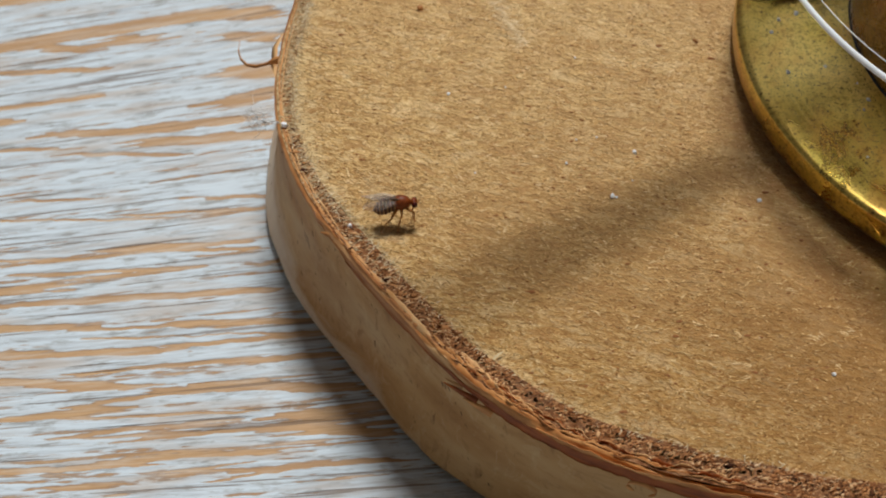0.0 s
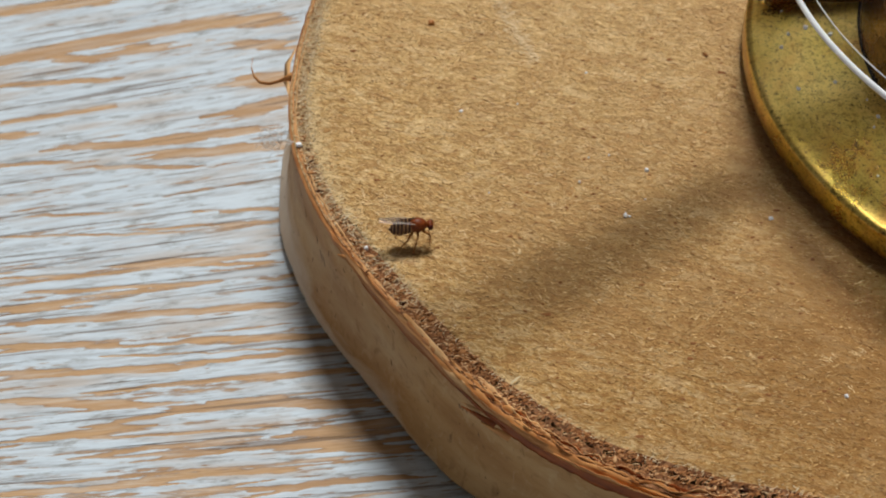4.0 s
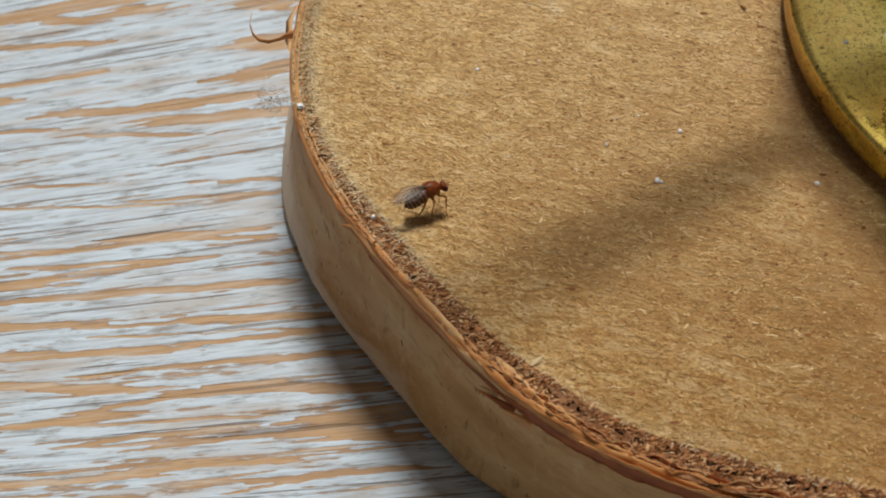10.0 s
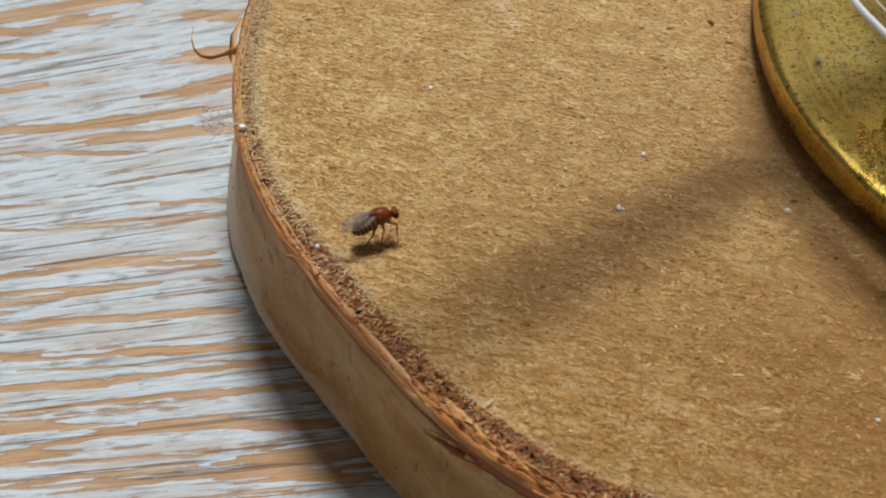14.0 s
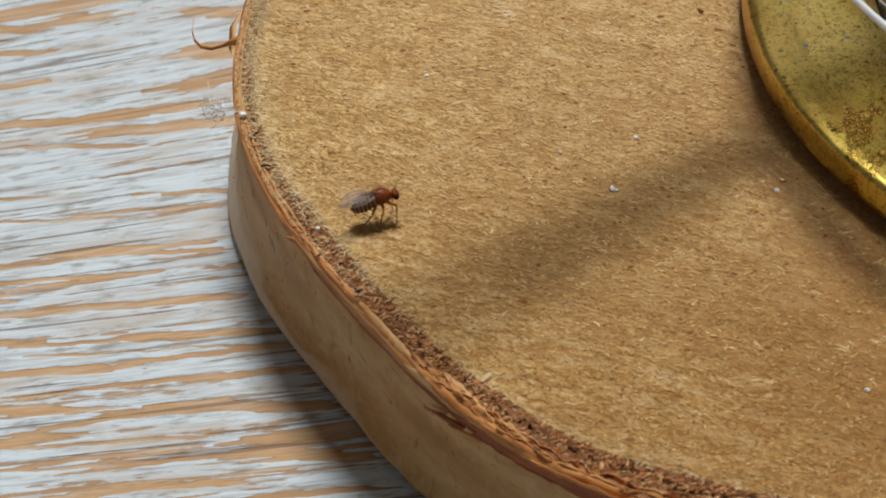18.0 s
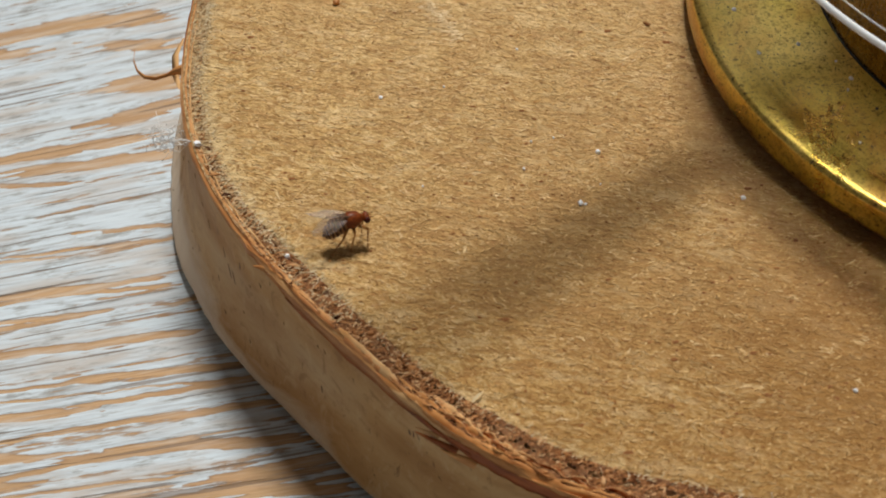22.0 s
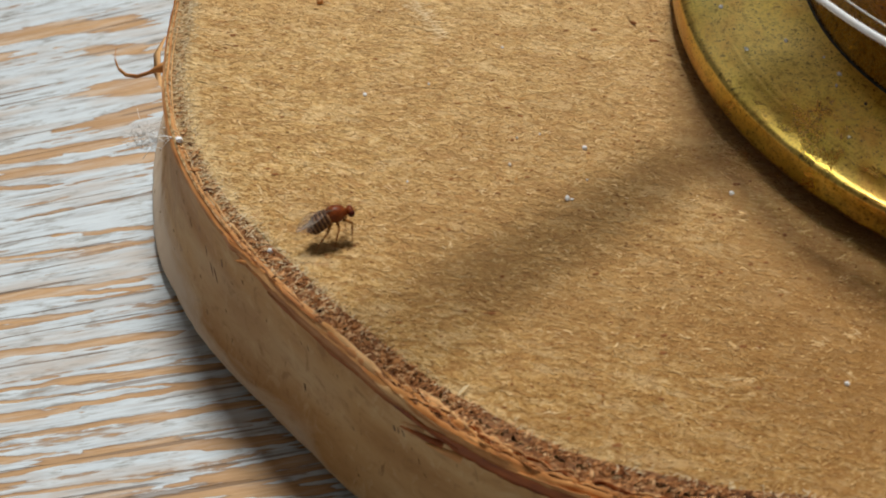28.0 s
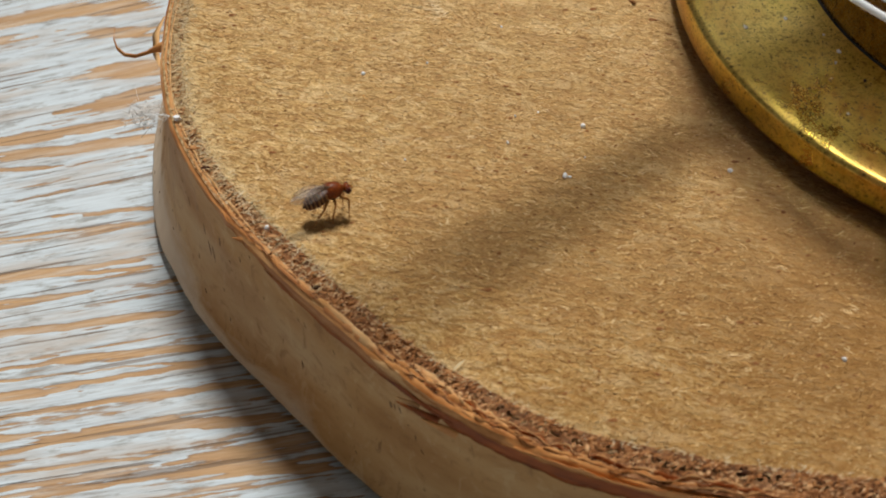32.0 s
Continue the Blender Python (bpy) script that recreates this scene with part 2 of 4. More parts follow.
def birch_side():
    """Bark face: beige, greyer and whiter low down in patches, with dark pore marks."""
    s = Shade("birch_bark", 0.65, 0, 0.18)
    big = s.noise(s.mapped((0.12, 0.12, 0.35)), 1.0, 4, 0.55)
    fine = s.noise(s.mapped((0.8, 0.8, 2.2)), 1.0, 5, 0.6)
    pale = s.noise(s.mapped((0.07, 0.07, 0.10), 0, None, (3.3, 0, 5)), 1.0, 3)
    col = s.ramp(big, [(0.28, (0.36, 0.175, 0.056)), (0.50, (0.47, 0.265, 0.102)), (0.74, (0.56, 0.355, 0.165))])
    col = s.mix(s.ramp(pale, [(0.52, 0.0), (0.66, 0.4)]), col, (0.52, 0.39, 0.24))
    col = s.mix(s.ramp(fine, [(0.30, 0.40), (0.46, 0.0)]), col, (0.30, 0.15, 0.055))
    blot = s.noise(s.mapped((0.9, 0.9, 0.6), 0, None, (5, 1, 3)), 1.0, 5, 0.7, 0.8)
    smear = s.noise(s.mapped((0.16, 0.16, 0.42), 0, None, (2, 9, 4)), 1.0, 4, 0.6, 0.5)
    col = s.mix(s.ramp(smear, [(0.55, 0.0), (0.70, 0.40)]), col, (0.34, 0.15, 0.045))
    col = s.mix(s.ramp(blot, [(0.57, 0.0), (0.66, 0.55)]), col, (0.26, 0.13, 0.05))
    col = s.mix(s.ramp(blot, [(0.34, 0.4), (0.44, 0.0)]), col, (0.60, 0.42, 0.23))
    # fine upright scratches
    vein = s.noise(s.mapped((3.2, 3.2, 0.42), 0, None, (8, 2, 1)), 1.0, 3, 0.6, 0.6)
    col = s.mix(s.ramp(vein, [(0.27, 0.6), (0.33, 0.0)]), col, (0.17, 0.085, 0.035))
    # the outermost skin, chalky white, is left low down and on the side away from the near edge
    zed = s.node("ShaderNodeSeparateXYZ")
    s.link(s.mapped(), zed.inputs[0])
    foot = s.math("ADD", zed.outputs[2], s.math("MULTIPLY", s.math("SUBTRACT", smear, 0.5), 6.0))
    foot = s.math("ADD", foot, s.math("MULTIPLY", s.math("SUBTRACT", zed.outputs[0], -6.0), 0.30))
    col = s.mix(s.ramp(s.math("MULTIPLY", foot, 0.25), [(0.05, 0.8), (0.62, 0.0)]), col, (0.68, 0.57, 0.44))
    # contact shade against the table, painted in as brown along the foot
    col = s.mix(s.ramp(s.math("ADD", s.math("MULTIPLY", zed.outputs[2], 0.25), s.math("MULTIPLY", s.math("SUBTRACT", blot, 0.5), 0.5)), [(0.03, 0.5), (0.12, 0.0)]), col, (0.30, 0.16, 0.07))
    s.color(col).bump(fine, 0.05, 0.5).bump(big, 0.2, 0.4).bump(blot, 0.04, 0.4)
    return s.mat


def paper_bark(name, dark, light):
    s = Shade(name, 0.5, 0, 0.16)
    n = s.noise(s.mapped((0.5, 0.5, 2.0)), 1.0, 4, 0.6)
    s.color(s.ramp(n, [(0.3, dark), (0.7, light)])).bump(n, 0.04, 0.5)
    s.b.inputs["Subsurface Weight"].default_value = 0.0
    return s.mat


def brass(name, tarnish=0.5, rough=0.22, deep=((0.50, 0.355, 0.060), (0.67, 0.505, 0.125), (0.80, 0.64, 0.22))):
    s = Shade(name, rough, 1.0)
    big = s.noise(s.mapped((0.14, 0.14, 0.14)), 1.0, 5, 0.6, 0.5)
    speck = s.noise(s.mapped((3.0, 3.0, 3.0)), 1.0, 3, 0.5)
    turned = s.node("ShaderNodeVectorMath", operation="LENGTH")
    s.link(s.mapped((1, 1, 0)), turned.inputs[0])
    ring = s.node("ShaderNodeCombineXYZ")
    s.link(turned.outputs["Value"], ring.inputs[0])
    rings = s.noise(ring.outputs[0], 3.5, 4, 0.7)
    col = s.ramp(big, [(0.32, deep[0]), (0.5, deep[1]), (0.7, deep[2])])
    mott = s.noise(s.mapped((2.4, 2.4, 2.4)), 1.0, 5, 0.75)
    col = s.mix(s.ramp(rings, [(0.34, 0.30), (0.46, 0.0)]), col, (0.26, 0.17, 0.035))
    col = s.mix(s.ramp(mott, [(0.36, 0.60), (0.50, 0.0)]), col, (0.17, 0.10, 0.02))
    fleck = s.noise(s.mapped((7.0, 7.0, 7.0), 0, None, (5, 2, 1)), 1.0, 3, 0.6)
    col = s.mix(s.ramp(fleck, [(0.34, 0.5), (0.44, 0.0)]), col, (0.12, 0.075, 0.018))
    dash = s.ramp(s.noise(s.mapped((1.6, 4.4, 3), 35, None, (3, 3, 0)), 1.0, 2, 0.5, 0.8), [(0.69, 0.0), (0.73, 0.8)])
    pit = s.math("MAXIMUM", s.ramp(speck, [(0.64, 0.0), (0.68, 1.0)]), dash)
    orange = s.ramp(s.noise(s.mapped((0.35, 0.2, 0.3), 30, None, (2, 6, 0)), 1.0, 4), [(0.52, 0.0), (0.66, 0.8)])
    col = s.mix(s.math("MULTIPLY", orange, tarnish), col, (0.56, 0.25, 0.05))
    col = s.mix(s.math("MULTIPLY", pit, 0.75), col, (0.07, 0.05, 0.02))
    s.color(col)
    s.rough(s.math("ADD", s.math("MULTIPLY", big, 0.18), s.math("MULTIPLY_ADD", s.ramp(fleck, [(0.36, 1.0), (0.44, 0.0)]), 0.15, rough - 0.05)))
    s.bump(rings, 0.006, 0.4)
    return s.mat


def glass(name, tint=(1, 1, 1), rough=0.02, bend=1.47):
    s = Shade(name, rough, 0.0)
    s.b.inputs["Transmission Weight"].default_value = 1.0
    s.b.inputs["IOR"].default_value = bend
    n = s.noise(s.mapped((0.6, 0.6, 0.6)), 1.0, 3)
    s.color(tint).rough(s.ramp(n, [(0.3, rough), (0.8, rough + 0.05)]))
    return s.mat


def white_edge():
    """Near-white glass edge: its bright reflection is put into the colour; some light passes."""
    s = Shade("white_edge", 0.3, 0.0)
    n = s.noise(s.mapped((2, 2, 2)), 1.0, 3)
    s.color(s.ramp(n, [(0.3, (0.90, 0.94, 0.98)), (0.7, (0.97, 0.98, 1.0))]))
    s.b.inputs["Transmission Weight"].default_value = 0.25
    s.b.inputs["IOR"].default_value = 1.4
    return s.mat


def amber_glass():
    """Deep amber glass."""
    s = Shade("amber_glass", 0.03, 0, 0.5)
    n = s.noise(s.mapped((0.3, 0.3, 0.8)), 1.0, 3)
    s.color(s.ramp(n, [(0.3, (0.15, 0.045, 0.004)), (0.7, (0.26, 0.085, 0.008))]))
    s.b.inputs["Alpha"].default_value = 0.8
    return s.mat


def fibre(name, stops):
    s = Shade(name, 0.75, 0, 0.2)
    s.color(s.ramp(s.island(), stops))
    return s.mat


def chitin(name, dark, light, rough=0.42, grain=9):
    s = Shade(name, rough, 0, 0.28)
    n = s.noise(s.mapped((1, 1, 1)), grain, 3)
    s.color(s.ramp(n, [(0.35, dark), (0.65, light)])).bump(n, 0.02, 0.4)
    return s.mat


def wing_film():
    """Clear film with a thin-film sheen: mostly see-through, glossy."""
    s = Shade("wing_film", 0.18, 0, 0.9)
    n = s.noise(s.mapped((1, 1, 1)), 3.0, 3)
    s.color(s.ramp(n, [(0.35, (0.56, 0.42, 0.44)), (0.5, (0.60, 0.52, 0.46)), (0.65, (0.54, 0.52, 0.40))]))
    s.b.inputs["Thin Film Thickness"].default_value = 420.0
    s.b.inputs["Thin Film IOR"].default_value = 1.5
    s.b.inputs["Alpha"].default_value = 0.40
    s.bump(n, 0.05, 0.6)
    return s.mat


MAT = {
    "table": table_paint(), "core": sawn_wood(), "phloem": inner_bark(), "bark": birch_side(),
    "paper": paper_bark("orange_bark", (0.36, 0.125, 0.032), (0.68, 0.335, 0.115)),
    "paper_tan": paper_bark("tan_bark", (0.42, 0.17, 0.052), (0.70, 0.39, 0.16)),
    "paper_dark": paper_bark("red_bark", (0.15, 0.034, 0.007), (0.40, 0.105, 0.020)),
    "paper_brown": paper_bark("brown_bark", (0.34, 0.125, 0.040), (0.56, 0.27, 0.105)),
    "paper_pale": paper_bark("pale_bark", (0.55, 0.28, 0.10), (0.78, 0.49, 0.23)),
    "brass": brass("worn_brass", 0.5, 0.25), "brass_cup": brass("dark_brass", 0.9, 0.22, ((0.36, 0.18, 0.032), (0.55, 0.31, 0.07), (0.70, 0.45, 0.14))),
    "glass": glass("clear_glass", (1, 1, 1), 0.02, 1.15), "amber": amber_glass(),
    "glint": plain("white_glint", (0.88, 0.90, 0.93), 0.12, 0.0, 0.04, 0.3),
    "glass_edge": white_edge(), "amber_disc": plain("amber_disc", (0.46, 0.22, 0.055), 0.35, 0.0, 0.25, 0.5),
    "fibre": fibre("straw_fibre", [(0.0, (0.15, 0.055, 0.013)), (0.2, (0.38, 0.18, 0.052)), (0.7, (0.64, 0.39, 0.14)), (1.0, (0.82, 0.58, 0.28))]),
    "fringe": fibre("bark_fibre", [(0.0, (0.045, 0.014, 0.004)), (0.3, (0.25, 0.092, 0.026)), (0.7, (0.48, 0.225, 0.080)), (1.0, (0.70, 0.47, 0.25))]),
    "pale_fibre": fibre("pale_fibre", [(0.0, (0.42, 0.30, 0.15)), (0.6, (0.57, 0.445, 0.26)), (1.0, (0.70, 0.59, 0.40))]),
    "scuff": fibre("scuffed_fibre", [(0.0, (0.58, 0.39, 0.18)), (1.0, (0.84, 0.66, 0.40))]),
    "tuft": fibre("warm_fibre", [(0.0, (0.46, 0.25, 0.085)), (0.5, (0.72, 0.48, 0.21)), (1.0, (0.88, 0.68, 0.39))]),
    "fluff": fibre("grey_fluff", [(0.0, (0.55, 0.53, 0.50)), (1.0, (0.85, 0.84, 0.82))]),
    "mark": plain("bark_pore", (0.19, 0.105, 0.05), 0.8, 0, 0.4, 0.3), "dark": plain("black_grit", (0.02, 0.016, 0.012), 0.6, 0, 0.3, 0.2),
    "chitin": chitin("brown_chitin", (0.115, 0.021, 0.003), (0.225, 0.050, 0.008), 0.40), "eye": chitin("red_eye", (0.035, 0.004, 0.003), (0.075, 0.009, 0.006), 0.35, 26),
    "belly_dark": chitin("dark_belly", (0.050, 0.022, 0.012), (0.11, 0.048, 0.026)), "belly_pale": chitin("pale_belly", (0.28, 0.15, 0.06), (0.42, 0.25, 0.12)),
    "leg": chitin("amber_leg", (0.32, 0.13, 0.028), (0.46, 0.21, 0.052)), "wing": wing_film(), "vein": chitin("wing_vein", (0.10, 0.06, 0.035), (0.2, 0.12, 0.07)), "speck": plain("brown_speck", (0.23, 0.088, 0.022), 0.9, 0, 0.3, 0.2),
}

# ---- building helpers; meshes are drawn in millimetres ----
def part(name, bm, material, parent=None, label="", smooth=True, at=None):
    me = bpy.data.meshes.new(name)
    for f in bm.faces:
        f.smooth = smooth
    bmesh.ops.scale(bm, vec=(MM, MM, MM), verts=bm.verts)
    bm.to_mesh(me)
    bm.free()
    me.materials.append(material)
    ob = new(name, me)
    if at is not None:
        ob.matrix_basis = at
    if parent is not None:
        ob.parent = parent
    if label:
        ob["label"] = label
    return ob


def raw(name, verts, faces, material, parent=None, label="", smooth=True, at=None):
    me = bpy.data.meshes.new(name)
    me.from_pydata([(x * MM, y * MM, z * MM) for x, y, z in verts], [], faces)
    me.polygons.foreach_set("use_smooth", [smooth] * len(faces))
    me.materials.append(material)
    ob = new(name, me)
    if at is not None:
        ob.matrix_basis = at
    if parent is not None:
        ob.parent = parent
    if label:
        ob["label"] = label
    return ob


def place(x, y, z, rx=0, ry=0, rz=0):
    return pose(x * MM, y * MM, z * MM, rx, ry, rz)


def empty(name, m):
    ob = new(name)
    ob.empty_display_size = 0.002
    ob.matrix_basis = m
    return ob


def grid_faces(rows, cols, closed=False):
    last = cols if closed else cols - 1
    return [(r * cols + c, r * cols + (c + 1) % cols, (r + 1) * cols + (c + 1) % cols, (r + 1) * cols + c) for r in range(rows - 1) for c in range(last)]


def lathe(name, profile, material, parent=None, label="", steps=160, at=None):
    verts = [(r * math.cos(a), r * math.sin(a), z) for r, z in profile for a in (2 * math.pi * k / steps for k in range(steps))]
    faces = grid_faces(len(profile), steps, True)
    return raw(name, verts, faces, material, parent, label, True, at)


def tube(points, radii, sides=8):
    """Verts and faces of a bent, tapered rod."""
    verts, faces = [], []
    pts = [Vector(p) for p in points]
    for i, p in enumerate(pts):
        d = (pts[min(i + 1, len(pts) - 1)] - pts[max(i - 1, 0)]).normalized()
        a = d.orthogonal().normalized()
        b = d.cross(a)
        for k in range(sides):
            w = 2 * math.pi * k / sides
            verts.append(tuple(p + (a * math.cos(w) + b * math.sin(w)) * radii[i]))
    faces = grid_faces(len(pts), sides, True)
    faces += [tuple(reversed(range(sides))), tuple(range((len(pts) - 1) * sides, len(pts) * sides))]
    return verts, faces


def blob(rx, ry, rz, at=(0, 0, 0), rough=0.0, seg=20):
    bm = bmesh.new()
    bmesh.ops.create_uvsphere(bm, u_segments=seg, v_segments=seg // 2 + 2, radius=1.0)
    for v in bm.verts:
        k = 1 + rough * noise.noise(v.co * 2.3)
        v.co = Vector((v.co.x * rx * k + at[0], v.co.y * ry * k + at[1], v.co.z * rz * k + at[2]))
    return bm


# ---- the plan, in millimetres ----
TOP = 11.28
CX, CY, RAD = 25.2, 79.7, 35.8
DX, DY = 41.2, 78.1


def rim_radius(a):
    """Outer radius of the sawn face: nearly round, with shallow waves."""
    wave = 0.36 * math.cos(8 * (a + radians(167)))
    return RAD + wave + 0.12 * noise.noise((3 * math.cos(a), 3 * math.sin(a), 0.3)) + 0.05 * noise.noise((19 * math.cos(a), 19 * math.sin(a), 4))


def ring_width(a):
    """Width of the inner bark ring, broader on the near side."""
    d = math.degrees(a) % 360
    k = min(1.0, max(0.0, (d - 193) / 20))
    m = min(1.0, max(0.0, (d - 212) / 26))
    return 1.12 + 0.34 * k * k * (3 - 2 * k) + 0.46 * m * m * (3 - 2 * m)


def edge_wave(a):
    return 0.28 * noise.noise((9 * math.cos(a), 9 * math.sin(a), 1)) + 0.10 * noise.noise((45 * math.cos(a), 45 * math.sin(a), 3))


def side_point(a, k):
    """A point on the bark: k = 0 at the table, 1 at the sawn face."""
    lean = 1 - k
    r = rim_radius(a) - 0.45 * math.sin(math.pi * min(1, k * 1.02)) * 0.9 - (0.25 if k < 0.9 else 0.25 * (1 - k) * 10)
    r += 0.22 * noise.noise((2.2 * math.cos(a) * 3, 2.2 * math.sin(a) * 3, 1.6 * k)) + 0.05 * noise.noise((40 * math.cos(a), 40 * math.sin(a), 5 * k))
    r -= 1.3 * max(0.0, 1 - k / 0.09) ** 1.3 - 0.20 * max(0.0, 1 - abs(k - 0.10) / 0.13)
    return CX - 1.7 * lean + r * math.cos(a), CY + 2.0 * lean + r * math.sin(a), -0.06 + k * (TOP + 0.06)


# ---- table: bare streaks in the paint as x, y to x, y and width ----
BARE_FAR = [(-34.6, 98.0, -26.7, 99.4, 1.2), (-33.6, 92.4, -29.1, 93.9, 1.36), (-29.3, 93.9, -23.7, 95.5, 1.36), (-24.1, 95.2, -19.0, 96.8, 1.6), (-19.4, 96.7, -13.0, 97.4, 1.44), (-29.1, 92.7, -27.4, 92.7, 0.96), (-24.6, 93.7, -22.1, 94.1, 1.12), (-16.2, 94.5, -12.8, 94.5, 1.12), (-15.6, 90.4, -12.2, 90.7, 1.68), (-15.7, 86.9, -12.3, 88.2, 1.36), (-30.6, 86.1, -26.8, 87.0, 0.56), (-33.2, 89.7, -25.7, 90.4, 0.64), (-32.2, 84.3, -30.7, 84.6, 0.72), (-26.8, 83.3, -19.9, 84.1, 0.8), (-19.9, 84.4, -14.6, 85.2, 0.88), (-20.8, 82.6, -12.3, 83.7, 0.88), (-31.7, 81.4, -27.3, 81.8, 0.4), (-24.8, 81.3, -18.9, 81.5, 0.4)]
BARE_MIDDLE = [(-27.8, 76.7, -24.4, 76.9, 0.3), (-15.4, 77.3, -11.6, 77.6, 0.38), (-20.8, 75.5, -11.5, 76.5, 0.22), (-20.1, 72.5, -13.5, 73.1, 0.38), (-29.3, 74.7, -20.0, 75.2, 0.22), (-21.8, 72.2, -13.9, 72.5, 0.38), (-28.7, 71.1, -25.1, 71.3, 0.3), (-26.9, 69.9, -17.4, 70.7, 0.3), (-28.1, 68.2, -26.0, 68.5, 0.6), (-28.0, 67.2, -11.6, 68.9, 0.52), (-27.6, 65.3, -24.0, 65.5, 0.52), (-27.2, 63.1, -18.1, 63.6, 0.68), (-26.8, 60.9, -20.2, 60.8, 0.68), (-26.3, 58.0, -20.9, 59.0, 0.52), (-25.6, 54.3, -18.5, 54.9, 0.38)]
BARE_NEAR = [(-22.4, 65.2, -15.3, 66.0, 0.31), (-15.7, 66.1, -8.2, 66.3, 0.43), (-20.1, 64.7, -7.9, 65.5, 0.19), (-15.8, 64.2, -7.8, 65.2, 0.31), (-22.1, 63.3, -18.0, 63.6, 0.43), (-21.9, 61.8, -14.5, 62.8, 0.31), (-14.7, 62.8, -6.9, 63.6, 0.37), (-21.8, 60.8, -19.3, 60.8, 0.5), (-17.1, 60.5, -12.6, 61.0, 0.68), (-12.9, 61.0, -5.1, 61.0, 0.74), (-21.6, 59.3, -16.9, 60.3, 0.31)]
BARE_NEAREST = [(-21.4, 58.3, -11.8, 59.0, 0.19), (-21.3, 57.1, -14.1, 58.2, 0.31), (-17.2, 56.9, -10.1, 57.9, 0.25), (-10.2, 57.8, -7.3, 58.0, 0.56), (-8.8, 58.8, -3.9, 59.5, 0.43), (-7.5, 57.7, -3.2, 57.6, 0.56), (-21.0, 54.8, -16.0, 55.5, 0.5), (-16.1, 55.5, -10.0, 56.2, 0.43), (-9.9, 54.8, -3.2, 55.6, 0.37), (-12.0, 54.1, -8.6, 54.8, 0.19), (-15.1, 54.6, -13.2, 54.9, 0.19)]


def along_grain(x, y):
    return y - (x + 15.0) * (0.075 + 0.0052 * (y - 50.0))


def relief(x, y, streaks):
    """Height of the paint islands (above 0) and of the brushed bare wood (below 0)."""
    v = along_grain(x, y)
    far = min(1.0, max(0.0, (y - 66.0) / 16.0))
    k = 1.0 - 0.45 * far
    fine = noise.noise((x * 0.16, v * 2.6, 4.0)) + 0.5 * noise.noise((x * 0.4, v * 6.0, 9.0))
    grit = noise.noise((x * 0.9, v * 7.0, 6.0))
    h = 0.30 + 0.08 * far + 0.38 * noise.noise((x * 0.05, v * 1.25, 1.5)) + 0.45 * k * noise.noise((x * 0.085, v * 2.6, 7.7)) + 0.32 * k * fine + 0.48 * k * noise.noise((x * 0.13, v * 3.9, 3.3))
    for x0, v0, x1, v1, w in streaks:
        if x0 - 2.5 < x < x1 + 2.5:
            q = (x - x0) / (x1 - x0)
            d = abs(v - (v0 + (v1 - v0) * q) + 0.14 * noise.noise((x * 0.3, v0, 2)) + 0.10 * noise.noise((x * 1.1, v0, 8))) / (0.55 * w)
            e = max(0.0, -q * (x1 - x0), (q - 1) * (x1 - x0)) / 2.0
            finger = noise.noise((v * 4.2, v0 * 3.0, 5))
            e = max(0.0, e + 0.9 * finger * max(0.0, abs(q - 0.5) - 0.25) * 4)
            h -= 1.35 * max(0.0, 1 - 0.75 * d * d - e)
    h += 0.28 * grit + 0.30 * noise.noise((x * 0.30, v * 3.6, 12.0))
    return 0.045 * math.tanh(2.0 * h) + 0.010 * fine


def table():
    root = tagged(empty("table", place(0, 0, 0)), "tan wooden table with worn streaky white limed paint", "table")
    streaks = [(a, along_grain(a, b), c, along_grain(c, d), w) for a, b, c, d, w in BARE_FAR + BARE_MIDDLE + BARE_NEAR + BARE_NEAREST]
    x0, x1, y0, y1 = -46.0, 6.0, 38.0, 122.0
    nx, ny = 200, 1150
    v = []
    for j in range(ny + 1):
        y = y0 + (y1 - y0) * j / ny
        for i in range(nx + 1):
            x = x0 + (x1 - x0) * i / nx
            near = [s for s in streaks if abs(along_grain(x, y) - (s[1] + s[3]) / 2) < 2.5] if i % 16 == 0 else near
            v.append((x, y, relief(x, y, near)))
    raw("painted_top", v, grid_faces(ny + 1, nx + 1), MAT["table"], root, "white limed paint worn through to tan wood")
    # the rest of the board, round the part that the paint relief covers
    half, thick = 600.0, 28.0
    bm = bmesh.new()
    for ax, ay, bx, by in ((-half, -half, x0, half), (x1, -half, half, half), (x0, -half, x1, y0), (x0, y1, x1, half)):
        corner = [bm.verts.new((px, py, pz)) for pz in (0.03, -thick) for px, py in ((ax, ay), (bx, ay), (bx, by), (ax, by))]
        for f in ((0, 1, 2, 3), (7, 6, 5, 4), (0, 4, 5, 1), (1, 5, 6, 2), (2, 6, 7, 3), (3, 7, 4, 0)):
            bm.faces.new([corner[k] for k in f])
    part("board", bm, MAT["table"], root, "", False)
    for sx in (-1, 1):
        for sy in (-1, 1):
            bm = bmesh.new()
            bmesh.ops.create_cube(bm, size=1.0)
            for p in bm.verts:
                taper = 0.75 if p.co.z < 0 else 1.0
                p.co = Vector((sx * 540 + p.co.x * 60 * taper, sy * 540 + p.co.y * 60 * taper, -28 - 361 + p.co.z * 722))
            bmesh.ops.bevel(bm, geom=bm.edges[:], offset=3.0, segments=2, affect="EDGES")
            part("leg", bm, MAT["table"], root, "", False)
    return root


table()
gv = [(-30000, -30000, -750), (30000, -30000, -750), (30000, 30000, -750), (-30000, 30000, -750)]
